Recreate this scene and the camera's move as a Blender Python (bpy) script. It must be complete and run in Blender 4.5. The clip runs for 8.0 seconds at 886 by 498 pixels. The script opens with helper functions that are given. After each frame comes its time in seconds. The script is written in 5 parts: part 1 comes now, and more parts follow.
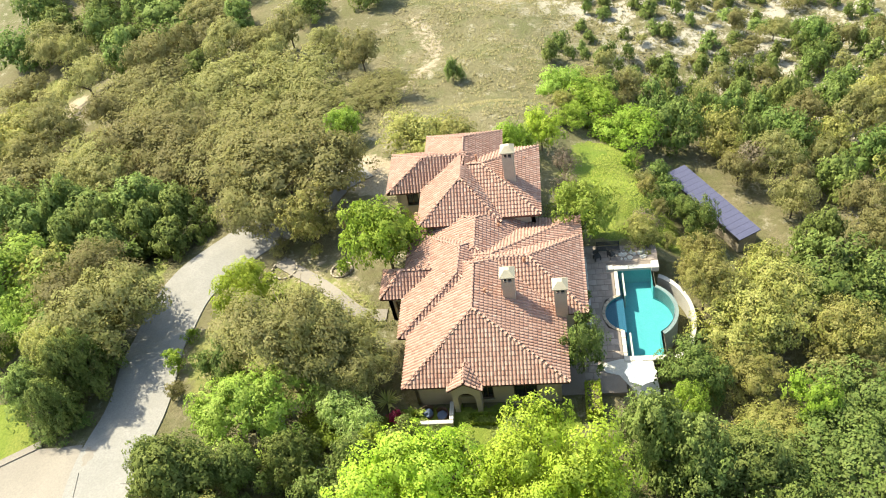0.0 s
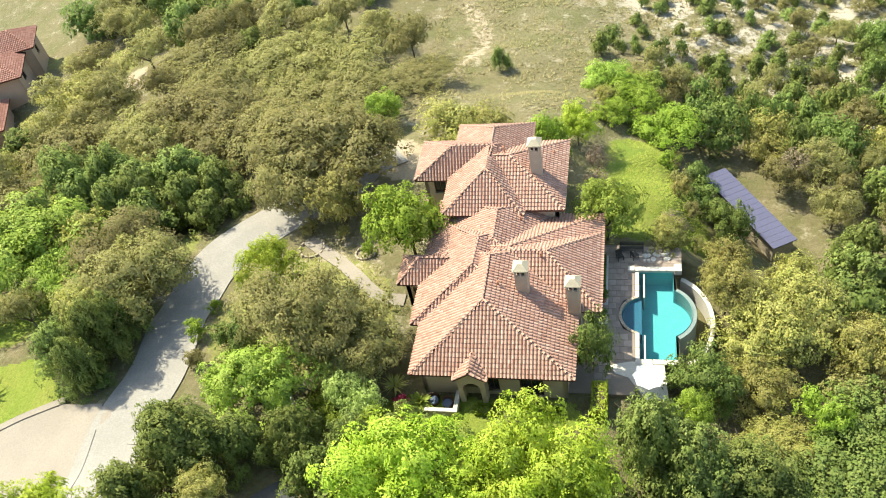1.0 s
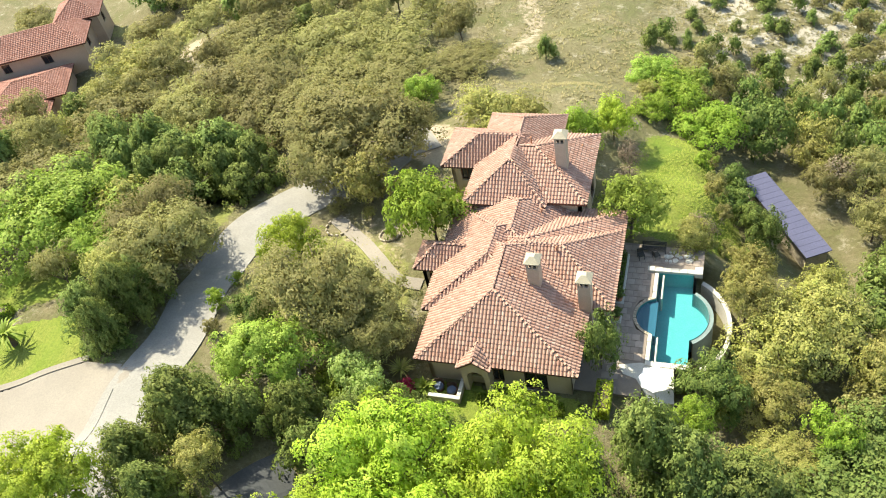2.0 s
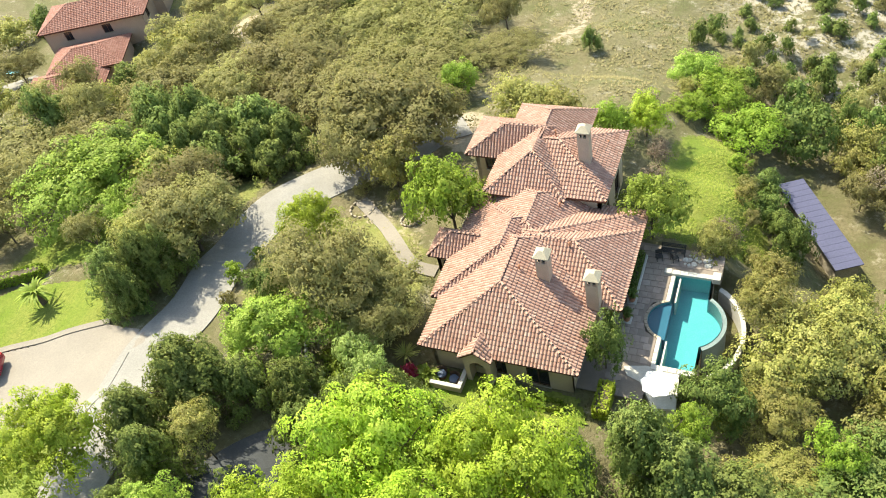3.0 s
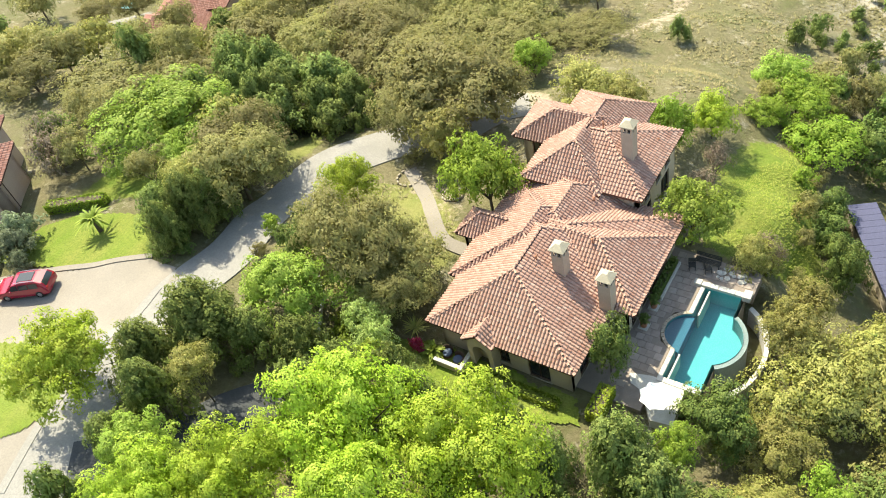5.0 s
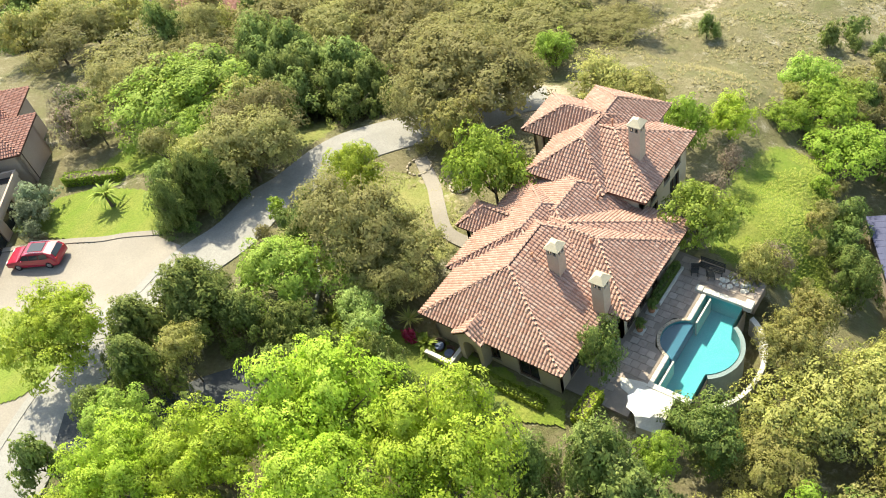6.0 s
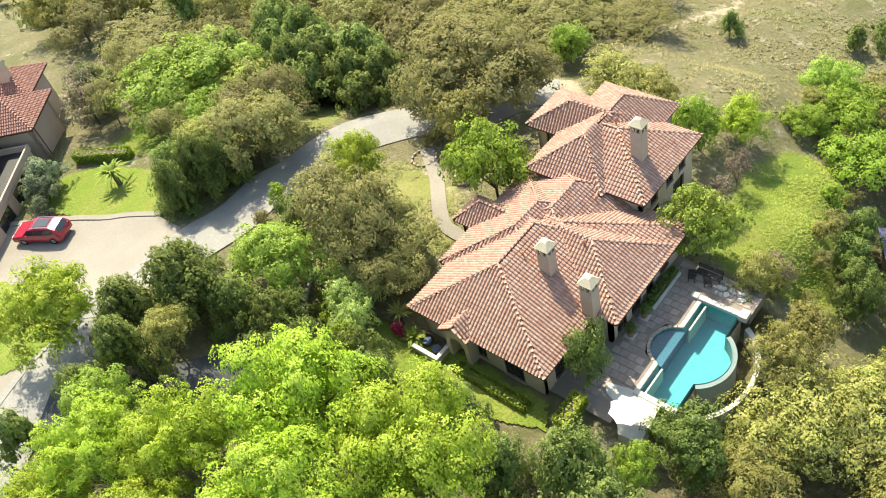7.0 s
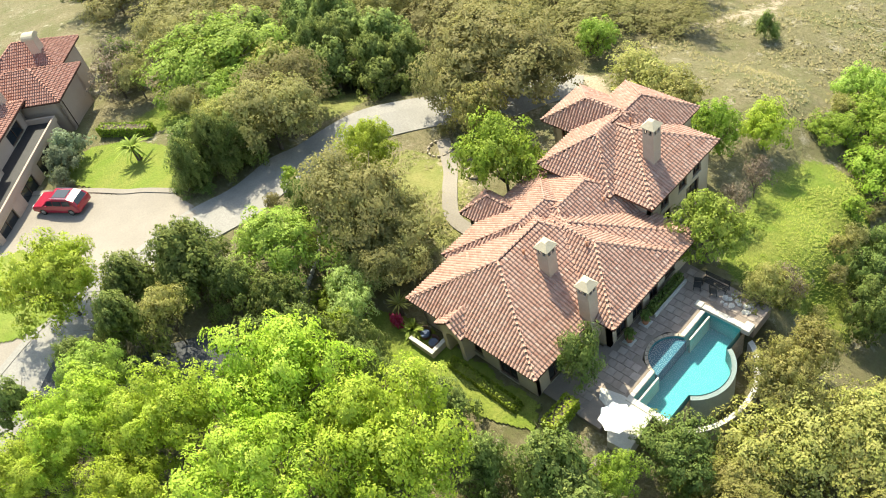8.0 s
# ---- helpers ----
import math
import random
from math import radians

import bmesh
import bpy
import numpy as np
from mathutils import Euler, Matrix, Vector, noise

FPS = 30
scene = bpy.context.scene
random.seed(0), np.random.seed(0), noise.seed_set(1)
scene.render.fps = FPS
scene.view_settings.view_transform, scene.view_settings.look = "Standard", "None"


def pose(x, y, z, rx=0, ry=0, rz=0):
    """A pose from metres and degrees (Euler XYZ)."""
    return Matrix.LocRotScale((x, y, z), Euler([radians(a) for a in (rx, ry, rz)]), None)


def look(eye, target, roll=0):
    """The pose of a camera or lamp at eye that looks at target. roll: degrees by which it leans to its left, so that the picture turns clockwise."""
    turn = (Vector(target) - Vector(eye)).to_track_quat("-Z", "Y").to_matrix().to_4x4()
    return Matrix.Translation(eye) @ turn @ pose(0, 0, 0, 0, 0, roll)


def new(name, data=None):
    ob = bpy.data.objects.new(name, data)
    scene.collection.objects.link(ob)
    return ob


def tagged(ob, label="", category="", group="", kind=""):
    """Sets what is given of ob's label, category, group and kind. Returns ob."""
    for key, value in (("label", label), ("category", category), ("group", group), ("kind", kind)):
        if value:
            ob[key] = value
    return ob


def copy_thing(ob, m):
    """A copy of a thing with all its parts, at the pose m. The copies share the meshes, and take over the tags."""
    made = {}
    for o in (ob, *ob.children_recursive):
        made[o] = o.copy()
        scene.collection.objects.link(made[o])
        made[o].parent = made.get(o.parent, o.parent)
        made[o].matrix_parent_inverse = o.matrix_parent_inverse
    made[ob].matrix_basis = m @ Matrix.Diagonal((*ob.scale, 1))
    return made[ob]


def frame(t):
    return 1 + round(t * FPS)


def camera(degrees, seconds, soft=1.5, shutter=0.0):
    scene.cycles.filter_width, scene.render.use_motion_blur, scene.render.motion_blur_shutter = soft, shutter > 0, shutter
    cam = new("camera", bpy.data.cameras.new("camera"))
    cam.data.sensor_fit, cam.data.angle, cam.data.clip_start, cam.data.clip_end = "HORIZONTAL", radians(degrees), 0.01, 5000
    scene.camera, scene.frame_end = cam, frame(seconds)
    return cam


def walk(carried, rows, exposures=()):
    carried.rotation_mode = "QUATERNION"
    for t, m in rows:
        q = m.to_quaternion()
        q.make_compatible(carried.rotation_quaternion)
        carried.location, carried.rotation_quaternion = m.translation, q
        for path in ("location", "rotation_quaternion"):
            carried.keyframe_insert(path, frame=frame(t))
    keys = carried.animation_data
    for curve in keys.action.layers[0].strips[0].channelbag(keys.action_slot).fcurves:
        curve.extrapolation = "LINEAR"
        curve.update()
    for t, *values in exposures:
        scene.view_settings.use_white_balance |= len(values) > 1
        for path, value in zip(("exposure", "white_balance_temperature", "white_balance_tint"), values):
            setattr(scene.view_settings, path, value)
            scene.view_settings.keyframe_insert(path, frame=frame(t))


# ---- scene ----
cam = camera(57.22, 8.0, 1.0)
# seconds, eye, yaw, pitch, roll
ROWS = [
    (0, 5.776, -30.549, 47.877, 12.063, -45.371, -12.484),
    (0.5, 7.456, -30.391, 47.810, 15.382, -45.354, -12.999),
    (1, 9.131, -30.158, 47.709, 18.703, -45.375, -13.477),
    (1.5, 10.781, -29.802, 47.544, 21.985, -45.414, -13.922),
    (3, 15.492, -28.165, 46.884, 31.324, -45.394, -15.042),
    (3.5, 16.965, -27.399, 46.616, 34.216, -45.387, -15.295),
    (4, 18.332, -26.558, 46.393, 37.139, -45.408, -15.526),
    (4.5, 19.619, -25.675, 46.220, 40.170, -45.449, -15.760),
    (5, 20.802, -24.716, 46.009, 42.943, -45.517, -15.911),
    (6.5, 23.799, -21.301, 45.040, 49.111, -45.814, -16.199),
    (7, 24.642, -20.099, 44.727, 51.001, -45.934, -16.282),
    (7.5, 25.425, -18.936, 44.474, 53.084, -46.029, -16.325),
    (8, 26.152, -17.839, 44.314, 55.450, -46.131, -16.337),
]
walk(cam, [(t, pose(x, y, z, 90 + pitch, 0, yaw) @ pose(0, 0, 0, 0, 0, roll)) for t, x, y, z, yaw, pitch, roll in ROWS], [(0.0, 1.62, 7200, 0), (8.0, 1.62, 7200, 0)])

# ---- light ----
SUN_FROM = Vector((-0.87, 0.50, 1.33)).normalized()
world = bpy.data.worlds.new("sky")
scene.world = world
world.use_nodes = True
wn = world.node_tree.nodes
sky = wn.new("ShaderNodeTexSky")
sky.sky_type = "NISHITA"
sky.sun_disc = False
sky.sun_elevation = math.asin(SUN_FROM.z)
sky.sun_rotation = math.atan2(SUN_FROM.x, SUN_FROM.y)
sky.dust_density = 1.5
world.node_tree.links.new(sky.outputs[0], wn["Background"].inputs[0])
wn["Background"].inputs[1].default_value = 0.14
sun_data = bpy.data.lights.new("sun", "SUN")
sun_data.energy = 3.7
sun_data.angle = radians(0.6)
sun_data.color = (1.0, 0.94, 0.84)
sun = new("sun", sun_data)
sun.matrix_world = look(SUN_FROM * 90, (0, 0, 0))


# ---- materials ----
def material(name, rough=0.9, metal=0.0):
    m = bpy.data.materials.new(name)
    m.use_nodes = True
    b = m.node_tree.nodes["Principled BSDF"]
    b.inputs["Roughness"].default_value = rough
    b.inputs["Metallic"].default_value = metal
    b.inputs["Specular IOR Level"].default_value = 0.25
    return m, m.node_tree.nodes, m.node_tree.links, b


def mixed(nodes, links, fac, a, b):
    n = nodes.new("ShaderNodeMix")
    n.data_type = "RGBA"
    links.new(fac, n.inputs[0])
    for i, c in ((6, a), (7, b)):
        if isinstance(c, tuple):
            n.inputs[i].default_value = (*c, 1)
        else:
            links.new(c, n.inputs[i])
    return n.outputs[2]


def noise_of(nodes, links, scale, detail=4.0, rough=0.6, low=0.35, high=0.65, coords="Object"):
    tc = nodes.new("ShaderNodeTexCoord")
    n = nodes.new("ShaderNodeTexNoise")
    n.inputs["Scale"].default_value = scale
    n.inputs["Detail"].default_value = detail
    n.inputs["Roughness"].default_value = rough
    links.new(tc.outputs[coords], n.inputs["Vector"])
    r = nodes.new("ShaderNodeMapRange")
    r.inputs[1].default_value, r.inputs[2].default_value = low, high
    links.new(n.outputs["Fac"], r.inputs[0])
    return r.outputs[0]


def bumped(nodes, links, bsdf, fac, strength, distance):
    b = nodes.new("ShaderNodeBump")
    b.inputs["Strength"].default_value = strength
    b.inputs["Distance"].default_value = distance
    links.new(fac, b.inputs["Height"])
    links.new(b.outputs[0], bsdf.inputs["Normal"])


def surface(name, base, other, dark, scale=1.0, fine=12.0, rough=0.9, bump=0.3, depth=0.02, metal=0.0):
    """A surface with broad stains of a second colour and fine grain of a third."""
    m, n, l, b = material(name, rough, metal)
    c = mixed(n, l, noise_of(n, l, scale), base, other)
    grain = noise_of(n, l, fine, 6.0, 0.7, 0.4, 0.75)
    c = mixed(n, l, grain, c, dark)
    l.new(c, b.inputs["Base Color"])
    if bump:
        bumped(n, l, b, grain, bump, depth)
    return m


def pieces(name, colours, source, rough=0.85, fine=9.0, dirt=(0.16, 0.12, 0.09), amount=0.45):
    """Colour that varies from piece to piece: by object, or by loose island of a joined mesh."""
    m, n, l, b = material(name, rough)
    if source == "object":
        rnd = n.new("ShaderNodeObjectInfo").outputs["Random"]
    else:
        rnd = n.new("ShaderNodeNewGeometry").outputs["Random Per Island"]
    ramp = n.new("ShaderNodeValToRGB")
    ramp.color_ramp.interpolation = "LINEAR"
    e = ramp.color_ramp.elements
    e[0].color, e[1].color = (*colours[0], 1), (*colours[-1], 1)
    for i, c in enumerate(colours[1:-1]):
        e.new((i + 1) / (len(colours) - 1)).color = (*c, 1)
    l.new(rnd, ramp.inputs[0])
    g = n.new("ShaderNodeTexCoord")
    stain = n.new("ShaderNodeTexNoise")
    stain.inputs["Scale"].default_value = fine
    stain.inputs["Detail"].default_value = 5
    geo = n.new("ShaderNodeNewGeometry")
    l.new(geo.outputs["Position"], stain.inputs["Vector"])
    r = n.new("ShaderNodeMapRange")
    r.inputs[1].default_value, r.inputs[2].default_value, r.inputs[4].default_value = 0.45, 0.8, amount
    l.new(stain.outputs["Fac"], r.inputs[0])
    l.new(mixed(n, l, r.outputs[0], ramp.outputs[0], dirt), b.inputs["Base Color"])
    return m


def leafage(name, colours, shine=0.18, through_light=0.45):
    """Leaves: varied colour, part of the light passes through."""
    m, n, l, b = material(name, 0.6)
    rnd = n.new("ShaderNodeNewGeometry").outputs["Random Per Island"]
    ramp = n.new("ShaderNodeValToRGB")
    e = ramp.color_ramp.elements
    e[0].color, e[1].color = (*colours[0], 1), (*colours[-1], 1)
    for i, c in enumerate(colours[1:-1]):
        e.new((i + 1) / (len(colours) - 1)).color = (*c, 1)
    l.new(rnd, ramp.inputs[0])
    speck = n.new("ShaderNodeTexWhiteNoise")
    speck.noise_dimensions = "1D"
    l.new(rnd, speck.inputs["W"])
    light = n.new("ShaderNodeMapRange")
    light.inputs[3].default_value, light.inputs[4].default_value = 0.84, 1.18
    l.new(speck.outputs[0], light.inputs[0])
    tree = n.new("ShaderNodeObjectInfo").outputs["Random"]
    hsv = n.new("ShaderNodeHueSaturation")
    vary = n.new("ShaderNodeMapRange")
    vary.inputs[3].default_value, vary.inputs[4].default_value = 0.82, 1.2
    l.new(tree, vary.inputs[0])
    both = n.new("ShaderNodeMath")
    both.operation = "MULTIPLY"
    l.new(vary.outputs[0], both.inputs[0])
    l.new(light.outputs[0], both.inputs[1])
    l.new(both.outputs[0], hsv.inputs["Value"])
    hue = n.new("ShaderNodeMapRange")
    hue.inputs[3].default_value, hue.inputs[4].default_value = 0.488, 0.512
    l.new(tree, hue.inputs[0])
    l.new(hue.outputs[0], hsv.inputs["Hue"])
    # sprays of older and younger leaves within one crown
    spray = noise_of(n, l, 3.2, 3.0, 0.6, 0.35, 0.68)
    warm = n.new("ShaderNodeHueSaturation")
    warm.inputs["Hue"].default_value, warm.inputs["Saturation"].default_value, warm.inputs["Value"].default_value = 0.482, 0.92, 1.16
    l.new(ramp.outputs[0], warm.inputs["Color"])
    l.new(mixed(n, l, spray, ramp.outputs[0], warm.outputs[0]), hsv.inputs["Color"])
    l.new(hsv.outputs[0], b.inputs["Base Color"])
    b.inputs["Specular IOR Level"].default_value = shine
    tr = n.new("ShaderNodeBsdfTranslucent")
    l.new(hsv.outputs[0], tr.inputs["Color"])
    mx = n.new("ShaderNodeMixShader")
    mx.inputs[0].default_value = through_light
    l.new(b.outputs[0], mx.inputs[1])
    l.new(tr.outputs[0], mx.inputs[2])
    l.new(mx.outputs[0], n["Material Output"].inputs[0])
    return m


TILE_COLOURS = [(0.29, 0.155, 0.115), (0.345, 0.20, 0.152), (0.39, 0.24, 0.188), (0.32, 0.178, 0.132), (0.43, 0.285, 0.228)]
M_TILE = pieces("clay_tile", TILE_COLOURS, "object")
M_TILES = pieces("clay_tiles", TILE_COLOURS, "island")
# Underlay darker than the tiles: shade in the gaps is put into its colour.
M_SHADED_UNDERLAY = surface("underlay_gap_shade", (0.12, 0.058, 0.04), (0.10, 0.048, 0.033), (0.06, 0.03, 0.02), 2, 14)
FAR_TILE = [(0.26, 0.115, 0.085), (0.32, 0.155, 0.118), (0.37, 0.20, 0.158)]
M_FAR_TILES = pieces("red_clay_tiles", FAR_TILE, "island")
M_STUCCO = surface("stucco", (0.50, 0.40, 0.29), (0.45, 0.35, 0.25), (0.38, 0.30, 0.21), 0.8, 18, 0.95, 0.25, 0.01)
M_STUCCO_FAR = surface("pink_stucco", (0.48, 0.36, 0.28), (0.43, 0.32, 0.25), (0.36, 0.26, 0.2), 0.6, 12, 0.95, 0.2, 0.01)
M_CHIMNEY = surface("chimney_stucco", (0.44, 0.335, 0.265), (0.39, 0.295, 0.235), (0.32, 0.24, 0.19), 1.5, 16, 0.95, 0.3, 0.01)
M_CAP = surface("cast_stone", (0.46, 0.40, 0.29), (0.40, 0.34, 0.25), (0.30, 0.25, 0.18), 3, 22, 0.9, 0.3, 0.01)
M_FASCIA = surface("dark_wood", (0.12, 0.07, 0.045), (0.09, 0.055, 0.035), (0.06, 0.035, 0.025), 3, 20, 0.7)
M_DARK = surface("dark_metal", (0.03, 0.03, 0.03), (0.045, 0.04, 0.04), (0.02, 0.02, 0.02), 4, 20, 0.5)
M_COPING = surface("pale_limestone", (0.50, 0.475, 0.425), (0.44, 0.415, 0.365), (0.34, 0.315, 0.27), 2.5, 18, 0.85, 0.3, 0.01)
M_CONCRETE = surface("concrete", (0.245, 0.215, 0.178), (0.22, 0.192, 0.16), (0.18, 0.158, 0.132), 0.5, 7, 0.95, 0.25, 0.02)
M_PALE = surface("pale_concrete", (0.26, 0.245, 0.222), (0.225, 0.212, 0.19), (0.18, 0.168, 0.15), 0.6, 7, 0.95, 0.25, 0.02)
M_PAVING = pieces("flagstone", [(0.25, 0.20, 0.165), (0.30, 0.24, 0.20), (0.27, 0.22, 0.18), (0.34, 0.28, 0.235)], "object", 0.85, 2.2, (0.17, 0.13, 0.10), 0.7)
M_JOINT = surface("mortar", (0.24, 0.195, 0.16), (0.21, 0.17, 0.14), (0.16, 0.13, 0.105), 2, 20)
M_LAWN = surface("lawn", (0.135, 0.19, 0.022), (0.20, 0.215, 0.045), (0.10, 0.135, 0.02), 0.35, 5, 0.95, 0.9, 0.06)
M_MEADOW = surface("meadow", (0.20, 0.26, 0.055), (0.27, 0.27, 0.085), (0.13, 0.17, 0.04), 0.3, 4, 0.95, 0.9, 0.08)
M_LANE = surface("asphalt", (0.055, 0.058, 0.06), (0.07, 0.072, 0.072), (0.04, 0.042, 0.044), 0.6, 9, 0.9, 0.3, 0.01)
M_SOIL = surface("bare_earth", (0.36, 0.28, 0.19), (0.30, 0.23, 0.15), (0.22, 0.165, 0.11), 0.5, 5, 0.95, 0.6, 0.05)
M_BARK = surface("bark", (0.11, 0.085, 0.06), (0.15, 0.12, 0.09), (0.06, 0.045, 0.03), 2, 14, 0.95, 0.8, 0.03)
M_PLASTER = surface("pool_plaster", (0.135, 0.36, 0.375), (0.115, 0.325, 0.345), (0.10, 0.29, 0.31), 1.2, 9, 0.6, 0)
M_SPA_TILE = surface("blue_tile", (0.045, 0.115, 0.18), (0.04, 0.10, 0.16), (0.03, 0.08, 0.13), 2, 14, 0.4, 0)
M_STONEWALL = surface("stone_wall", (0.40, 0.34, 0.26), (0.33, 0.28, 0.21), (0.22, 0.18, 0.13), 2.2, 8, 0.95, 0.7, 0.04)
M_SLATE = surface("slate_blue_roof", (0.082, 0.084, 0.14), (0.074, 0.076, 0.126), (0.063, 0.064, 0.105), 0.5, 6, 0.9, 0.15, 0.01)
M_WHITE = surface("white_canvas", (0.82, 0.81, 0.78), (0.78, 0.77, 0.74), (0.7, 0.69, 0.66), 2, 12, 0.8, 0.2, 0.01)
M_IRON = surface("wrought_iron", (0.035, 0.033, 0.03), (0.05, 0.045, 0.04), (0.02, 0.02, 0.02), 5, 25, 0.5)
M_CUSHION = surface("blue_cushion", (0.12, 0.15, 0.22), (0.10, 0.125, 0.19), (0.07, 0.09, 0.13), 4, 25, 0.95)
M_TERRACOTTA = surface("terracotta", (0.42, 0.2, 0.12), (0.36, 0.17, 0.1), (0.25, 0.12, 0.07), 5, 20)
M_PAINT, _n, _l, _b = material("red_car_paint", 0.25)
_b.inputs["Base Color"].default_value = (0.26, 0.008, 0.028, 1)
_b.inputs["Coat Weight"].default_value = 0.8
M_RUBBER = surface("rubber", (0.02, 0.02, 0.02), (0.03, 0.03, 0.03), (0.015, 0.015, 0.015), 5, 20, 0.8)
M_STEEL, _n, _l, _b = material("steel", 0.3, 1.0)
_b.inputs["Base Color"].default_value = (0.6, 0.6, 0.62, 1)
M_LAMP, _n, _l, _b = material("lamp_glass", 0.15)
_b.inputs["Base Color"].default_value = (0.75, 0.7, 0.68, 1)
M_TAIL, _n, _l, _b = material("tail_lamp", 0.15)
_b.inputs["Base Color"].default_value = (0.3, 0.01, 0.01, 1)


def glazing(name, tint, rough=0.04):
    m, n, l, b = material(name, rough)
    b.inputs["Base Color"].default_value = (*tint, 1)
    b.inputs["Specular IOR Level"].default_value = 0.6
    return m


M_GLASS = glazing("dark_window_glass", (0.02, 0.024, 0.028))


def water(name, tint):
    m = bpy.data.materials.new(name)
    m.use_nodes = True
    n, l = m.node_tree.nodes, m.node_tree.links
    n.remove(n["Principled BSDF"])
    clear = n.new("ShaderNodeBsdfTransparent")
    clear.inputs[0].default_value = (*tint, 1)
    gloss = n.new("ShaderNodeBsdfGlossy")
    gloss.inputs["Roughness"].default_value = 0.03
    fr = n.new("ShaderNodeFresnel")
    fr.inputs[0].default_value = 1.33
    w = noise_of(n, l, 3.5, 3.0, 0.5, 0.2, 0.8)
    bp = n.new("ShaderNodeBump")
    bp.inputs["Strength"].default_value = 0.12
    bp.inputs["Distance"].default_value = 0.05
    l.new(w, bp.inputs["Height"])
    l.new(bp.outputs[0], gloss.inputs["Normal"])
    l.new(bp.outputs[0], fr.inputs["Normal"])
    mx = n.new("ShaderNodeMixShader")
    l.new(fr.outputs[0], mx.inputs[0])
    l.new(clear.outputs[0], mx.inputs[1])
    l.new(gloss.outputs[0], mx.inputs[2])
    l.new(mx.outputs[0], n["Material Output"].inputs[0])
    return m


M_WATER = water("pool_water", (0.50, 0.86, 0.87))

L_OAK = leafage("oak_leaves", [(0.205, 0.207, 0.068), (0.25, 0.243, 0.084), (0.285, 0.268, 0.102), (0.222, 0.222, 0.073)], 0.08, 0.5)
L_GOLD = leafage("golden_oak_leaves", [(0.216, 0.232, 0.051), (0.281, 0.278, 0.070), (0.331, 0.310, 0.091), (0.197, 0.218, 0.055)], 0.12, 0.38)
L_CEDAR = leafage("juniper_needles", [(0.107, 0.150, 0.036), (0.150, 0.202, 0.048), (0.196, 0.241, 0.063)], 0.05, 0.3)
L_DARK = leafage("dark_leaves", [(0.085, 0.136, 0.032), (0.123, 0.180, 0.041), (0.165, 0.216, 0.051)], 0.08, 0.3)
L_LIME = leafage("lime_leaves", [(0.225, 0.325, 0.026), (0.285, 0.39, 0.034), (0.335, 0.42, 0.044), (0.25, 0.36, 0.03)], 0.12, 0.4)
L_FRESH = leafage("fresh_green_leaves", [(0.162, 0.259, 0.032), (0.225, 0.328, 0.046), (0.289, 0.377, 0.064)], 0.12, 0.38)
L_GREEN = leafage("green_leaves", [(0.135, 0.221, 0.020), (0.190, 0.283, 0.028), (0.244, 0.330, 0.040)], 0.12, 0.38)
L_MEADOW = leafage("meadow_grass", [(0.15, 0.22, 0.03), (0.20, 0.27, 0.04), (0.26, 0.29, 0.06)], 0.05, 0.15)
L_GRASS = leafage("grass_blades", [(0.16, 0.16, 0.06), (0.22, 0.2, 0.085), (0.27, 0.24, 0.12)], 0.05, 0.15)


# ---- building helpers ----
def mesh_of(name, verts, faces, mats, smooth=False):
    me = bpy.data.meshes.new(name)
    me.from_pydata([tuple(v) for v in verts], [], faces)
    for m in mats if isinstance(mats, (list, tuple)) else [mats]:
        me.materials.append(m)
    if smooth:
        me.shade_smooth()
    me.update()
    return me


def bm_mesh(name, bm, mat, smooth=False):
    me = bpy.data.meshes.new(name)
    bmesh.ops.recalc_face_normals(bm, faces=bm.faces)
    bm.to_mesh(me)
    bm.free()
    me.materials.append(mat)
    if smooth:
        me.shade_smooth()
    return me


def part(name, bm, mat, parent, label="", smooth=False):
    me = bm if isinstance(bm, bpy.types.Mesh) else bm_mesh(name, bm, mat, smooth)
    ob = new(name, me)
    ob.parent = parent
    if label:
        ob["label"] = label
    return ob


def box(bm, x0, y0, z0, x1, y1, z1, bevel=0.0):
    r = bmesh.ops.create_cube(bm, size=1, matrix=Matrix.Translation(((x0 + x1) / 2, (y0 + y1) / 2, (z0 + z1) / 2)) @ Matrix.Diagonal((x1 - x0, y1 - y0, z1 - z0, 1)))
    if bevel:
        edges = list({e for v in r["verts"] for e in v.link_edges})
        bmesh.ops.bevel(bm, geom=edges, offset=bevel, segments=1, affect="EDGES")
    return bm


def boxed(*a, bevel=0.0):
    return box(bmesh.new(), *a, bevel=bevel)


def tube(bm, a, b, ra, rb, n=8):
    a, b = Vector(a), Vector(b)
    d = b - a
    q = d.to_track_quat("Z", "Y").to_matrix().to_4x4()
    bmesh.ops.create_cone(bm, cap_ends=True, segments=n, radius1=ra, radius2=rb, depth=d.length, matrix=Matrix.Translation((a + b) / 2) @ q)
    return bm


def thing(name, label, category, m=None, group="", kind=""):
    ob = new(name)
    ob.empty_display_size = 0.3
    if m is not None:
        ob.matrix_world = m
    return tagged(ob, label, category, group, kind)


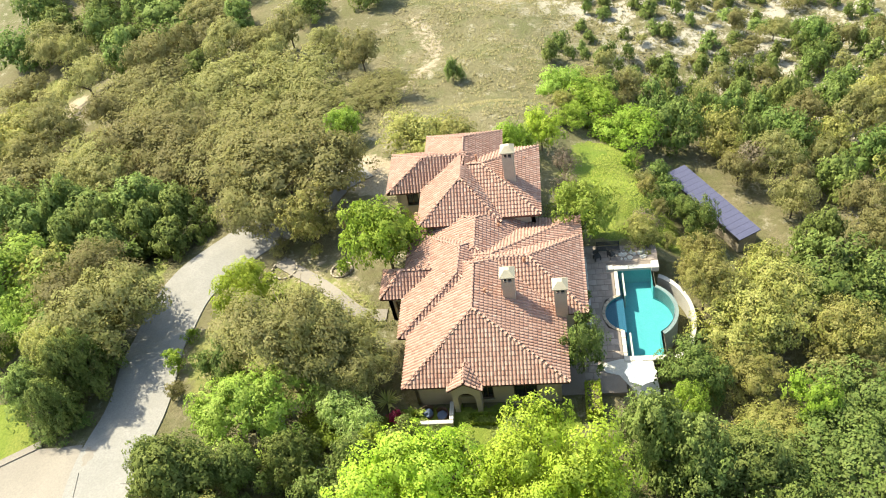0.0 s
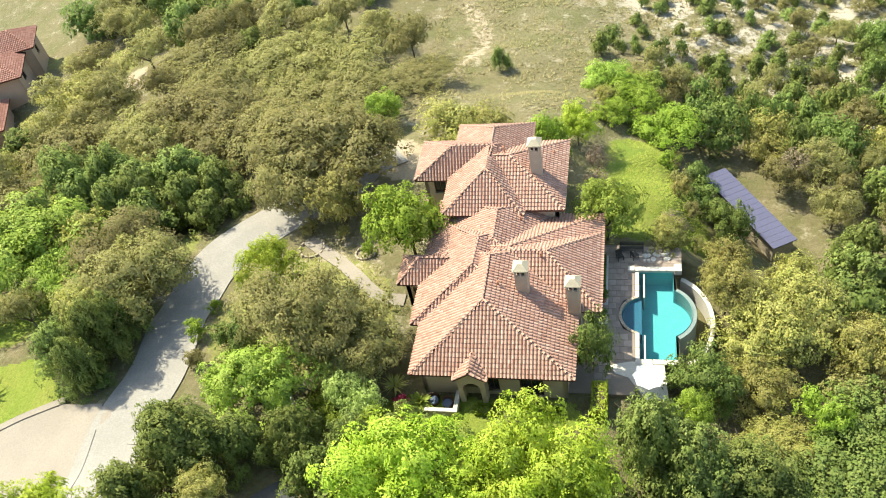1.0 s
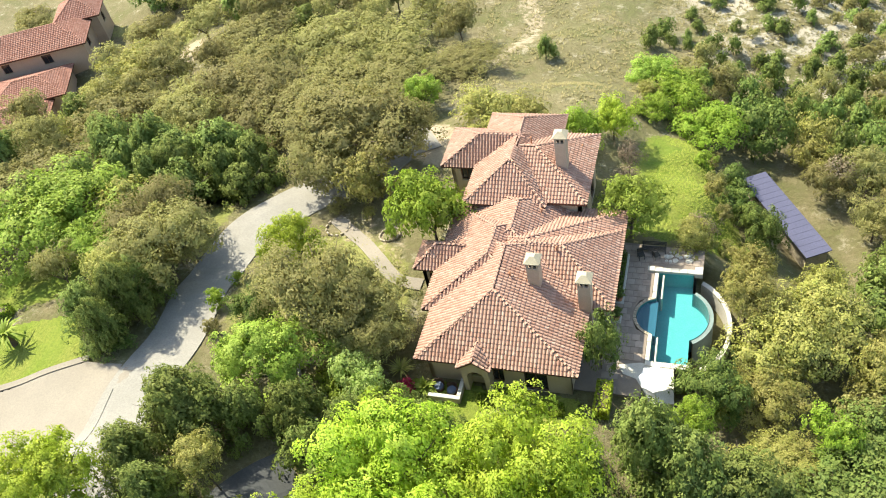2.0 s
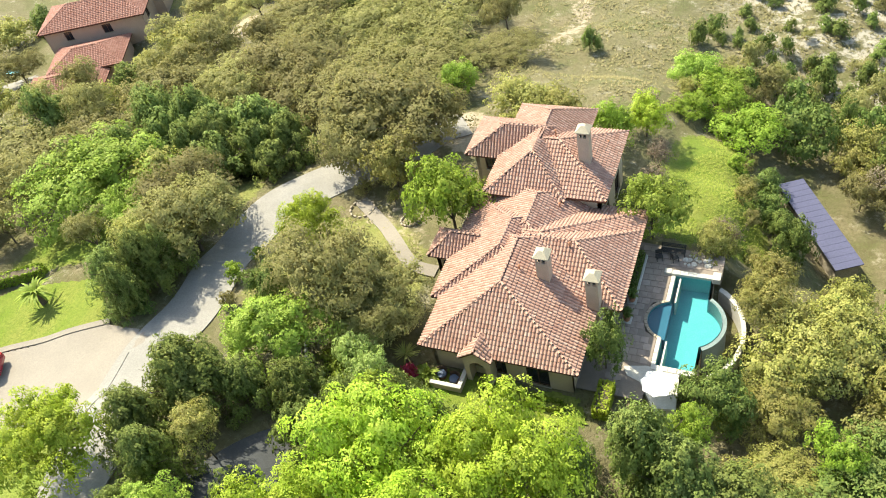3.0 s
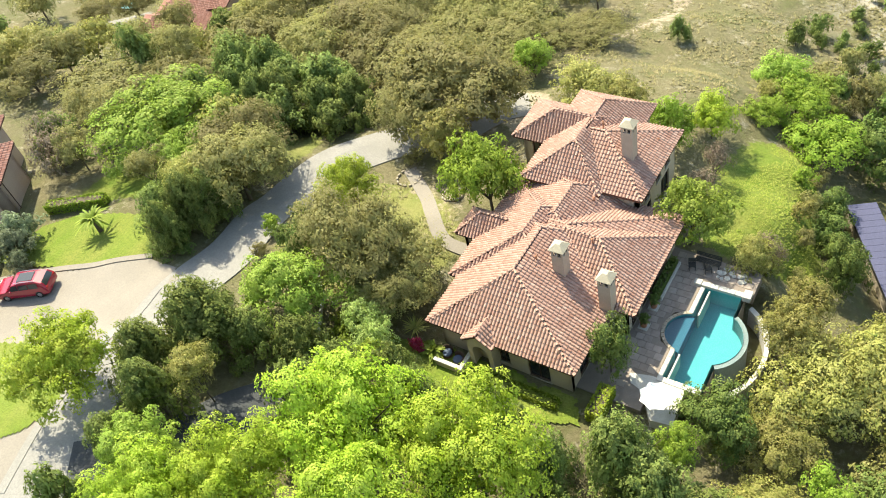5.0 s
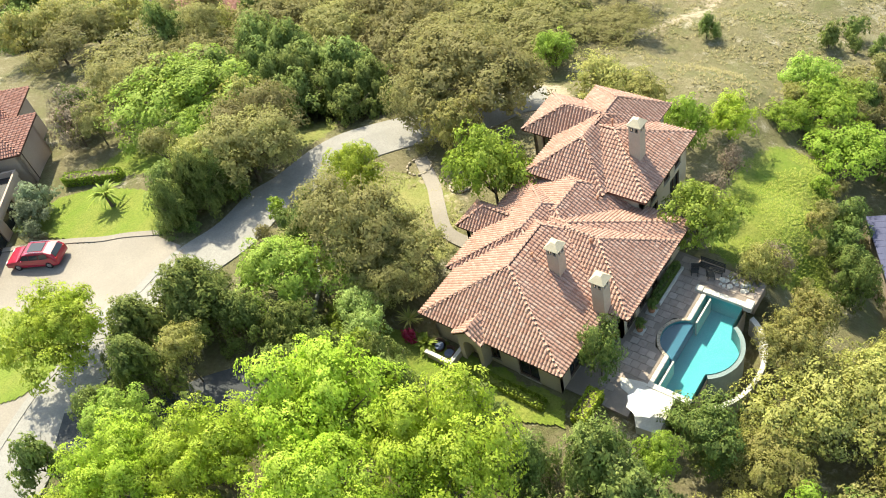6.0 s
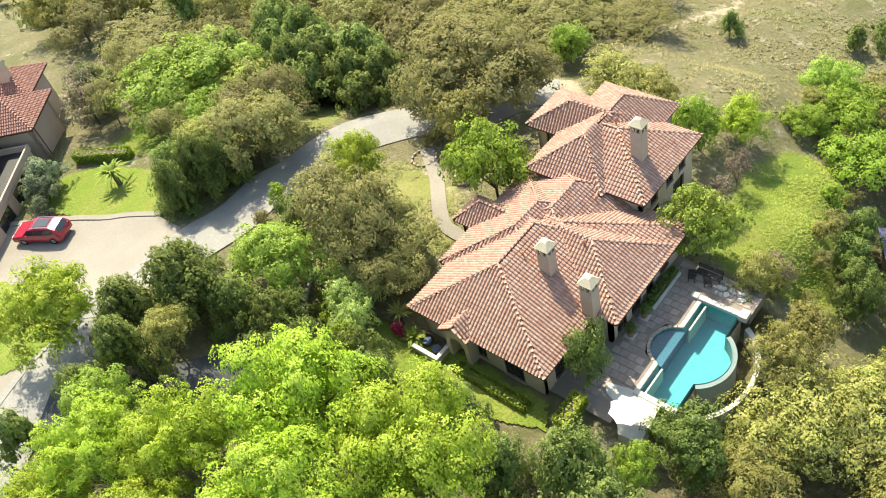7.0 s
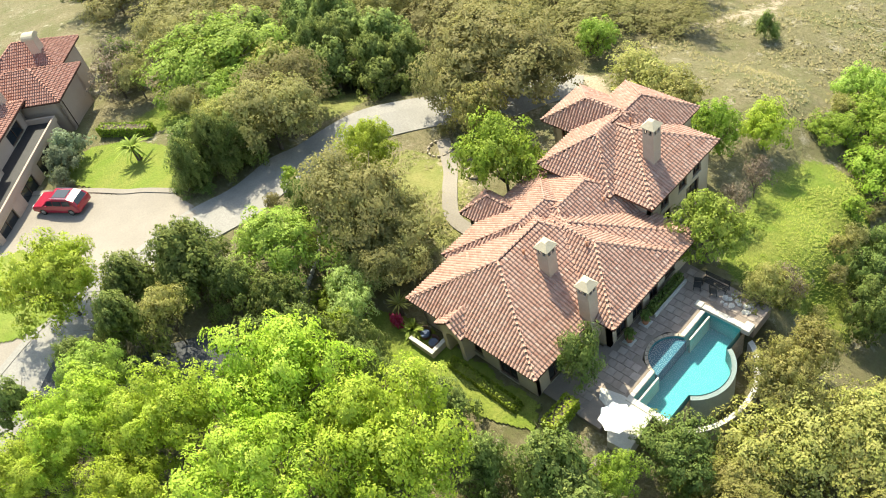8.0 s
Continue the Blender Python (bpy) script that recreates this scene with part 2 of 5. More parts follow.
# ---- ground ----
GROUND_NEAR = [(-5, 0, 0), (5, 0, 0), (-6, 8, 0), (7, 10, -0.05), (0, 20, 0), (-8, 20, -0.3), (9, 4, -0.1), (9, 14, -0.1), (15.5, 8, -2.4), (20, 8, -4.2), (15, 0, -2.2), (12, -6, -1.2), (-19, 15, -0.8), (-26, 10, 0.2), (-38, -8, 1.6), (-31.2, -4.7, 2.2), (-24, -13.6, 4.9), (-22, -19, 5.3), (-22, -24, 5.4), (-13, -14.2, 4.9), (-15, -9, 4.0), (-14.5, -0.1, 2.8), (-10.6, -5, 2.2), (-6, -13, 2.6), (1, -14, 1.0), (6, -14, -0.6), (-12, 5, 0.8), (-20, 3, 2.2), (-27, -6, 3.0), (-26, 2, 1.8), (-8, -2, 0.2), (-2, -4, 0.1)]
GROUND_FAR = [(11, 22, -1.0), (11, 28, -2.0), (17, 20, -5.0), (16, 30, -6.6), (22, 35, -8.2), (29, 48, -11), (20, 48, -10), (12, 57, -8.6), (6, 48, -6.0), (-5, 48, -5.6), (-9, 58, -7), (1, 32, -0.6), (-8, 31, -1.2), (-15, 36, -3.2), (-18, 25, -1.2), (-30, 42, -6.6), (-34, 24, -2.4), (-46, 36, -6.5), (-44, 52, -7), (-47, -3, 1.4), (-57, 12, -0.5), (-62, 0, 0.8), (28, 30, -8.5), (30, 10, -7), (0, 80, -10), (-60, 70, -9), (40, 70, -15), (-78, 44, -12.5), (-95, 60, -15), (-70, 58, -11), (21.4, 21.6, -8.2), (19.4, 25.4, -8.0), (17.4, 29.0, -8.0)]
GC = np.array(GROUND_NEAR + GROUND_FAR, float)


def ground_z(x, y):
    x, y = np.asarray(x, float), np.asarray(y, float)
    d2 = (x[..., None] - GC[:, 0]) ** 2 + (y[..., None] - GC[:, 1]) ** 2
    w = 1.0 / (d2 + 9.0) ** 2
    return (w * GC[:, 2]).sum(-1) / w.sum(-1)


def gz(x, y):
    return float(ground_z(x, y))


def axis_steps(lo, hi, step, far):
    mid = list(np.arange(lo, hi + 0.01, step))
    out = [20 * 1.6 ** k for k in range(1, far)]
    return np.array([lo - v for v in reversed(out)] + mid + [hi + v for v in out])


def ground_material():
    m, n, l, b = material("hill_ground", 0.95)
    dry = mixed(n, l, noise_of(n, l, 0.12, 5.0, 0.6, 0.38, 0.62), (0.17, 0.152, 0.078), (0.225, 0.19, 0.112))
    green = mixed(n, l, noise_of(n, l, 0.25, 5.0, 0.65, 0.42, 0.62), dry, (0.125, 0.132, 0.048))
    fine = noise_of(n, l, 2.6, 7.0, 0.75, 0.35, 0.7)
    c = mixed(n, l, fine, green, (0.115, 0.098, 0.048))
    # limestone rubble and bare pale earth showing through in streaks
    c = mixed(n, l, noise_of(n, l, 0.55, 8.0, 0.78, 0.56, 0.68), c, (0.33, 0.295, 0.215))
    # lawn, thin grass and worn earth lie where the ground's own attribute says, with ragged edges
    zone = n.new("ShaderNodeAttribute")
    zone.attribute_name = "cover"
    split = n.new("ShaderNodeSeparateColor")
    l.new(zone.outputs["Color"], split.inputs[0])
    edge = noise_of(n, l, 1.3, 6.0, 0.7, 0.25, 0.75)
    for channel, (one, two, dark) in enumerate((((0.125, 0.185, 0.022), (0.20, 0.215, 0.045), (0.10, 0.135, 0.02)), ((0.185, 0.205, 0.055), (0.255, 0.235, 0.085), (0.135, 0.145, 0.04)), ((0.40, 0.33, 0.235), (0.34, 0.275, 0.19), (0.25, 0.2, 0.135)))):
        both = n.new("ShaderNodeMath")
        both.operation = "ADD"
        l.new(split.outputs[channel], both.inputs[0])
        half = n.new("ShaderNodeMath")
        half.operation = "MULTIPLY"
        half.inputs[1].default_value = 0.8
        l.new(edge, half.inputs[0])
        l.new(half.outputs[0], both.inputs[1])
        sharp = n.new("ShaderNodeMapRange")
        sharp.inputs[1].default_value, sharp.inputs[2].default_value = 0.82, 1.05
        l.new(both.outputs[0], sharp.inputs[0])
        tone = mixed(n, l, noise_of(n, l, 0.4, 4.0, 0.6, 0.35, 0.65), one, two)
        tone = mixed(n, l, noise_of(n, l, 4.5, 6.0, 0.7, 0.45, 0.75), tone, dark)
        c = mixed(n, l, sharp.outputs[0], c, tone)
    stones = noise_of(n, l, 0.42, 8.0, 0.72, 0.475, 0.55)
    # pale limestone shows through the thin soil on the hill behind
    tc = n.new("ShaderNodeTexCoord")
    sep = n.new("ShaderNodeSeparateXYZ")
    l.new(tc.outputs["Object"], sep.inputs[0])
    lin = n.new("ShaderNodeMath")
    lin.operation = "MULTIPLY_ADD"
    l.new(sep.outputs[0], lin.inputs[0])
    lin.inputs[1].default_value = 1.4
    l.new(sep.outputs[1], lin.inputs[2])
    hill = n.new("ShaderNodeMapRange")
    hill.inputs[1].default_value, hill.inputs[2].default_value = 66, 80
    l.new(lin.outputs[0], hill.inputs[0])
    mul = n.new("ShaderNodeMath")
    mul.operation = "MULTIPLY"
    l.new(stones, mul.inputs[0])
    l.new(hill.outputs[0], mul.inputs[1])
    pale = mixed(n, l, mul.outputs[0], c, (0.39, 0.35, 0.28))
    l.new(pale, b.inputs["Base Color"])
    bumped(n, l, b, fine, 0.9, 0.12)
    return m


gx, gy = axis_steps(-75, 45, 0.6, 10), axis_steps(-40, 85, 0.6, 10)
GX, GY = np.meshgrid(gx, gy)
GZ = ground_z(GX, GY)
rough_ = np.array([[noise.noise(Vector((x * 0.35, y * 0.35, 3.1))) for x in gx] for y in gy])
GZ = GZ + 0.05 * rough_ - 0.05
# the hollow for the pool basin
GZ = np.where((GX > 8.6) & (GX < 14.6) & (GY > 2.2) & (GY < 14.2), np.minimum(GZ, -2.6), GZ)
nx = len(gx)
gverts = np.stack([GX.ravel(), GY.ravel(), GZ.ravel()], 1)
gfaces = [(j * nx + i, j * nx + i + 1, (j + 1) * nx + i + 1, (j + 1) * nx + i) for j in range(len(gy) - 1) for i in range(nx - 1)]
ground = tagged(new("ground", mesh_of("ground", gverts, gfaces, ground_material(), True)), "dry hillside ground with sparse grass and pale limestone", "ground", kind="structure")


def inside(px, py, poly):
    n, c = len(poly), np.zeros(px.shape, bool)
    for i in range(n):
        (x0, y0), (x1, y1) = poly[i], poly[(i + 1) % n]
        if y0 == y1:
            continue
        c ^= ((y0 > py) != (y1 > py)) & (px < (x1 - x0) * (py - y0) / (y1 - y0) + x0)
    return c


def cover(channel, poly, soft=1.2, strength=1.0):
    """Marks a stretch of the ground as grown over or worn, fading over a few steps at its rim."""
    mask = inside(GX, GY, poly).astype(float)
    for _ in range(int(soft / 0.6) + 1):
        mask = (mask + np.roll(mask, 1, 0) + np.roll(mask, -1, 0) + np.roll(mask, 1, 1) + np.roll(mask, -1, 1)) / 5
    data = ground.data.color_attributes["cover"].data
    col = np.zeros(4 * len(data), np.float32)
    data.foreach_get("color", col)
    col = col.reshape(-1, 4)
    col[:, channel] = np.maximum(col[:, channel], mask.ravel() * strength)
    data.foreach_set("color", col.ravel())


ground.data.color_attributes.new("cover", "FLOAT_COLOR", "POINT")
ground.data.color_attributes["cover"].data.foreach_set("color", np.tile(np.array([0, 0, 0, 1], np.float32), len(gverts)))


def sheet(name, poly, mat, lift, label, category, step=0.25, ragged=0.0, thick=0.0):
    """A patch of ground cover that follows the ground."""
    xs, ys = [p[0] for p in poly], [p[1] for p in poly]
    ax = np.arange(min(xs) - 1, max(xs) + 1 + step, step)
    ay = np.arange(min(ys) - 1, max(ys) + 1 + step, step)
    X, Y = np.meshgrid((ax[:-1] + ax[1:]) / 2, (ay[:-1] + ay[1:]) / 2)
    J = np.array([[noise.noise(Vector((x * 0.6, y * 0.6, 9))) + 0.5 * noise.noise(Vector((x * 2.3, y * 2.3, 4))) for x in X[0]] for y in Y[:, 0]]) * ragged if ragged else 0
    keep = inside(X + J, Y + J * 0.7, poly)
    used, verts, faces = {}, [], []

    def v(i, j):
        if (i, j) not in used:
            used[(i, j)] = len(verts)
            verts.append((ax[i], ay[j], gz(ax[i], ay[j]) + lift))
        return used[(i, j)]
    for j in range(keep.shape[0]):
        for i in range(keep.shape[1]):
            if keep[j, i]:
                faces.append((v(i, j), v(i + 1, j), v(i + 1, j + 1), v(i, j + 1)))
    return tagged(new(name, mesh_of(name, verts, faces, mat, True)), label, category, kind="structure")


def ribbon(name, line, width, mat, lift, label, category, thick=0.3):
    """A strip of paving along a line of places, with a real edge."""
    pts = []
    for i in range(len(line) - 1):
        p0, p1, p2, p3 = (Vector(line[max(0, min(len(line) - 1, i + k))]) for k in (-1, 0, 1, 2))
        for s in range(10):
            t = s / 10
            pts.append(0.5 * ((2 * p1) + (p2 - p0) * t + (2 * p0 - 5 * p1 + 4 * p2 - p3) * t * t + (3 * p1 - p0 - 3 * p2 + p3) * t ** 3))
    pts.append(Vector(line[-1]))
    verts, faces = [], []
    for i, p in enumerate(pts):
        d = (pts[min(i + 1, len(pts) - 1)] - pts[max(i - 1, 0)]).normalized()
        s = Vector((d.y, -d.x)) * width / 2
        for q, dz in ((p - s, -thick), (p - s, 0), (p - s * 0.33, 0), (p + s * 0.33, 0), (p + s, 0), (p + s, -thick)):
            verts.append((q.x, q.y, gz(q.x, q.y) + lift + dz))
        if i:
            for k in range(5):
                faces.append((6 * i - 6 + k, 6 * i + k, 6 * i + k + 1, 6 * i - 5 + k))
    return tagged(new(name, mesh_of(name, verts, faces, mat)), label, category, kind="structure")


# ---- the house ----
EAVE, TOP_EAVE = 2.95, 4.45


def hip(x0, x1, y0, y1, ze, a, b, zr):
    """The four faces of a hip roof: eaves round the rectangle, ridge from a to b."""
    A, B, C, D = Vector((x0, y0, ze)), Vector((x1, y0, ze)), Vector((x1, y1, ze)), Vector((x0, y1, ze))
    P, Q = Vector((*a, zr)), Vector((*b, zr))
    if abs(a[0] - b[0]) < abs(a[1] - b[1]):
        return [(A, B, P), (B, C, Q, P), (C, D, Q), (D, A, P, Q)]
    return [(A, B, Q, P), (B, C, Q), (C, D, P, Q), (D, A, P)]


LOWER = [
    hip(-5.6, 5.6, 0.0, 12.0, EAVE, (-0.65, 4.4), (-0.65, 8.5), 5.75),
    hip(-4.0, 7.15, 5.7, 13.3, EAVE + 0.02, (-0.4, 9.4), (3.2, 9.4), 5.2),
    hip(-6.3, 3.0, 4.3, 15.0, EAVE - 0.05, (-1.85, 7.9), (-1.75, 10.5), 5.5),
    hip(-6.0, 3.4, 7.3, 17.0, EAVE + 0.03, (-0.72, 10.6), (-0.72, 13.6), 5.3),
    hip(-5.0, 7.2, 5.8, 15.4, EAVE - 0.02, (-1.0, 10.0), (0.4, 10.0), 4.98),
    hip(-8.0, -2.0, 8.0, 10.9, EAVE + 0.0, (-6.3, 9.45), (-3.0, 9.45), 4.35),
    [(Vector((-2.5, -0.35, EAVE - 0.03)), Vector((-1.35, -0.35, 3.75)), Vector((-1.35, 1.75, 3.75)), Vector((-2.5, 0.6, EAVE + 0.1))), (Vector((-1.35, -0.35, 3.75)), Vector((-0.2, -0.35, EAVE - 0.03)), Vector((-0.2, 0.6, EAVE + 0.1)), Vector((-1.35, 1.75, 3.75)))],
]
UPPER = [
    hip(-5.3, 1.2, 13.8, 20.5, TOP_EAVE, (-1.85, 16.7), (-1.6, 19.3), 6.7),
    hip(-4.5, 4.25, 14.3, 22.5, TOP_EAVE + 0.02, (-1.6, 18.4), (-0.2, 18.4), 6.55),
    hip(-8.2, 0.5, 18.0, 22.9, TOP_EAVE - 0.05, (-5.0, 19.6), (-1.6, 19.6), 6.6),
    hip(-5.3, 1.2, 18.0, 24.9, TOP_EAVE + 0.04, (-1.75, 19.8), (-1.75, 21.9), 6.55),
]


def height_on(face, x, y):
    """Height of the plane of a face over (x, y), or None outside the face."""
    if not inside(np.array([x]), np.array([y]), [(v.x, v.y) for v in face])[0]:
        return None
    n = (face[1] - face[0]).cross(face[2] - face[0])
    if abs(n.z) < 1e-6:
        return None
    return face[0].z - (n.x * (x - face[0].x) + n.y * (y - face[0].y)) / n.z


def tile_proto(pitch, course):
    """One tile: a tapered half round with a thick lower lip, and the sloping pan beside it."""
    verts, faces = [], []
    L, n = course * 1.12, 3
    for yy, r, zz in ((0.0, pitch * 0.36, 0.052), (0.0, pitch * 0.29, 0.0), (0.0, pitch * 0.36, 0.052), (L, pitch * 0.31, 0.004)):
        for k in range(n + 1):
            a = math.pi * k / n
            verts.append((-math.cos(a) * r, yy, zz + math.sin(a) * r * 0.72))
    for k in range(n):
        faces.append((k, k + 1, n + 1 + k + 1, n + 1 + k))
        faces.append((2 * (n + 1) + k, 2 * (n + 1) + k + 1, 3 * (n + 1) + k + 1, 3 * (n + 1) + k))
    k = len(verts)
    x0, x1 = pitch * 0.2, pitch * 0.8
    verts += [(x0, 0, -0.012), (x1, 0, -0.012), (x0, 0, 0.04), (x1, 0, 0.04), (x0, L, 0.0), (x1, L, 0.0)]
    faces += [(k, k + 1, k + 3, k + 2), (k + 2, k + 3, k + 5, k + 4)]
    return verts, faces


PITCH, COURSE = 0.25, 0.32
TV, TF = tile_proto(PITCH, COURSE)
TV = np.array(TV)


def tile_frames(face, others, pitch=PITCH, course=COURSE):
    """Where the tiles of a roof face lie: rows from the eave upwards."""
    n = (face[1] - face[0]).cross(face[2] - face[0]).normalized()
    if n.z < 0:
        n = -n
    up = (Vector((0, 0, 1)) - n * n.z).normalized()
    side = up.cross(n)
    o = min(face, key=lambda v: v.dot(up))
    us, vs = [(v - o).dot(side) for v in face], [(v - o).dot(up) for v in face]
    poly = list(zip(us, vs))
    out = []
    nu, nv = int((max(us) - min(us)) / pitch), int(max(vs) / course)
    for j in range(nv + 1):
        u = min(us) + pitch / 2 + np.arange(nu + 1) * pitch
        v = np.full(u.shape, j * course + 0.5 * course)
        for uu, ok in zip(u, inside(u, v, poly)):
            if not ok:
                continue
            c = o + side * uu + up * (j * course)
            m = c + up * course * 0.5
            if any((h := height_on(f, m.x, m.y)) is not None and h > m.z + 0.07 for f in others):
                continue
            jit = random.uniform(-1, 1)
            out.append((c + n * 0.02 + side * jit * 0.006 + up * random.uniform(-0.012, 0.0), side, up, n))
    return out


def joined_tiles(name, frames, mat, parent, label):
    verts = np.zeros((len(frames), len(TV), 3))
    for i, (c, s, u, n) in enumerate(frames):
        verts[i] = np.array(c) + TV @ np.array([s, u, n])
    faces = [tuple(k + i * len(TV) for k in f) for i in range(len(frames)) for f in TF]
    ob = part(name, mesh_of(name, verts.reshape(-1, 3), faces, mat, True), None, parent, label)
    ob["kind"] = "stuff"
    return ob


def ridge_caps(name, a, b, parent, mat, r=0.085):
    """A run of round cap tiles laid end over end along a hip or ridge."""
    d = b - a
    n = max(1, int(d.length / 0.36))
    q = d.to_track_quat("Y", "Z").to_matrix()
    verts, faces = [], []
    for i in range(n):
        p = a + d * (i / n)
        k0 = len(verts)
        for yy, rr, zz in ((0, r, 0.045), (0, r * 0.8, 0.03), (0.40, r * 0.85, 0.01)):
            for k in range(6):
                t = math.pi * k / 5
                verts.append(p + q @ Vector((-math.cos(t) * rr, yy, zz + math.sin(t) * rr * 0.9)))
        for k in range(5):
            if i:
                faces.append((k0 - 6 + k, k0 - 5 + k, k0 + 7 + k, k0 + 6 + k))
            faces.append((k0 + k, k0 + k + 1, k0 + 7 + k, k0 + 6 + k))
            faces.append((k0 + k, k0 + k + 1, k0 + 13 + k, k0 + 12 + k))
    return part(name, mesh_of(name, verts, faces, mat, True), None, parent)


def covered(p, others, tol=0.1):
    return any((h := height_on(f, p.x, p.y)) is not None and h > p.z + tol for f in others)


def roof_block(house, faces, blocks, name, mat, near=None):
    """Underlay, tiles and caps of one hip block; what lies under another block is left out."""
    others = [f for b in blocks if b is not faces for f in b]
    verts, polys = [], []
    for f in faces:
        k = len(verts)
        verts += list(f) + [v - Vector((0, 0, 0.16)) for v in f]
        m = len(f)
        polys.append(tuple(range(k, k + m)))
        polys.append(tuple(range(k + 2 * m - 1, k + m - 1, -1)))
        polys += [(k + i, k + m + i, k + m + (i + 1) % m, k + (i + 1) % m) for i in range(m)]
    roof = part(name, mesh_of(name, verts, polys, M_SHADED_UNDERLAY), None, house, "hipped roof of weathered terracotta barrel tiles")
    frames = [t for f in faces for t in tile_frames(f, others)]
    single = []
    if near is not None:
        single = [t for t in frames if near(t[0])][:300]
        ids = {id(t) for t in single}
        frames = [t for t in frames if id(t) not in ids]
    joined_tiles("roof_tiles", frames, mat, roof, "weathered terracotta barrel tiles")
    seen = set()
    for f in faces:
        for i in range(len(f)):
            a, b = f[i], f[(i + 1) % len(f)]
            key = tuple(sorted([tuple(round(c, 3) for c in a), tuple(round(c, 3) for c in b)]))
            if key in seen or (abs(a.z - b.z) < 0.01 and a.z < max(v.z for v in f) - 0.2):
                continue
            seen.add(key)
            lo, hi = (a, b) if a.z <= b.z else (b, a)
            n = 24
            runs, cur = [], []
            for k in range(n + 1):
                p = lo.lerp(hi, k / n)
                if covered(p, others):
                    if len(cur) > 1:
                        runs.append(cur)
                    cur = []
                else:
                    cur.append(p)
            if len(cur) > 1:
                runs.append(cur)
            for r in runs:
                ridge_caps("ridge_cap", r[0] + Vector((0, 0, 0.05)), r[-1] + Vector((0, 0, 0.05)), roof, mat)
    return roof, single


def wall_run(name, p, q, z0, z1, holes, mat, parent, thick=0.3, label=""):
    """A wall from p to q with openings (start, end, sill, head) cut through it. Returns the wall and its frame."""
    d = Vector((q[0] - p[0], q[1] - p[1], 0))
    L = d.length
    bm = bmesh.new()
    at = 0.0
    for s, e, sill, head in sorted(holes):
        if s > at:
            box(bm, at, 0, z0, s, thick, z1)
        box(bm, s, 0, head, e, thick, z1)
        if sill > z0 + 0.01:
            box(bm, s, 0, z0, e, thick, sill)
        at = e
    if at < L:
        box(bm, at, 0, z0, L, thick, z1)
    m = Matrix.Translation((p[0], p[1], 0)) @ Matrix.Rotation(math.atan2(d.y, d.x), 4, "Z")
    wall = part(name, bm, mat, parent, label)
    wall.matrix_basis = m
    for s, e, sill, head in holes:
        w = part("window" if sill > z0 + 0.2 else "door", boxed(s, 0.16, sill, e, 0.19, head), M_GLASS, wall, "dark glazing in a bronze frame")
        bm = bmesh.new()
        for a in ((s, 0.1, sill, s + 0.07, 0.24, head), (e - 0.07, 0.1, sill, e, 0.24, head), (s + 0.07, 0.1, head - 0.07, e - 0.07, 0.24, head), (s + 0.07, 0.1, sill, e - 0.07, 0.24, sill + 0.06), ((s + e) / 2 - 0.03, 0.12, sill + 0.06, (s + e) / 2 + 0.03, 0.22, head - 0.07)):
            box(bm, *a)
        part("window_frame", bm, M_FASCIA, wall)
        if sill > z0 + 0.2:
            part("window_sill", boxed(s - 0.08, -0.06, sill - 0.1, e + 0.08, 0.098, sill, bevel=0.015), M_CAP, wall)
    return wall


house = thing("house", "stucco hill house with terracotta tiled hip roofs and three chimneys", "house")
for p, q, holes in [
    ((-5.0, 0.6), (5.0, 0.6), [(2.8, 3.9, 0.9, 2.3), (4.6, 5.4, 0.5, 2.4), (6.8, 8.4, 0.0, 2.3)]),
    ((5.0, 0.6), (5.0, 6.2), [(1.2, 2.6, 0.0, 2.3)]),
    ((5.0, 6.2), (6.45, 6.2), []),
    ((6.45, 6.2), (6.45, 15.0), [(0.7, 1.9, 0.0, 2.35), (2.5, 3.7, 0.0, 2.35), (4.4, 5.4, 0.0, 2.35), (6.2, 7.4, 0.6, 2.3)]),
    ((-5.0, 4.8), (-5.0, 0.6), [(1.2, 2.2, 0.9, 2.3)]),
    ((-5.7, 8.4), (-5.7, 4.8), [(1.0, 2.2, 0.9, 2.3)]),
    ((-5.7, 4.8), (-5.0, 4.8), []),
    ((-7.5, 8.4), (-5.7, 8.4), [(0.5, 1.3, 0.9, 2.2)]),
    ((-7.5, 10.4), (-7.5, 8.4), [(0.4, 1.5, 0.0, 2.25)]),
    ((-5.4, 14.4), (-5.4, 10.4), [(1.4, 2.6, 0.9, 2.3)]),
    ((-5.4, 10.4), (-7.5, 10.4), []),
]:
    wall_run("wall", p, q, -0.5, EAVE + 0.05, holes, M_STUCCO, house)
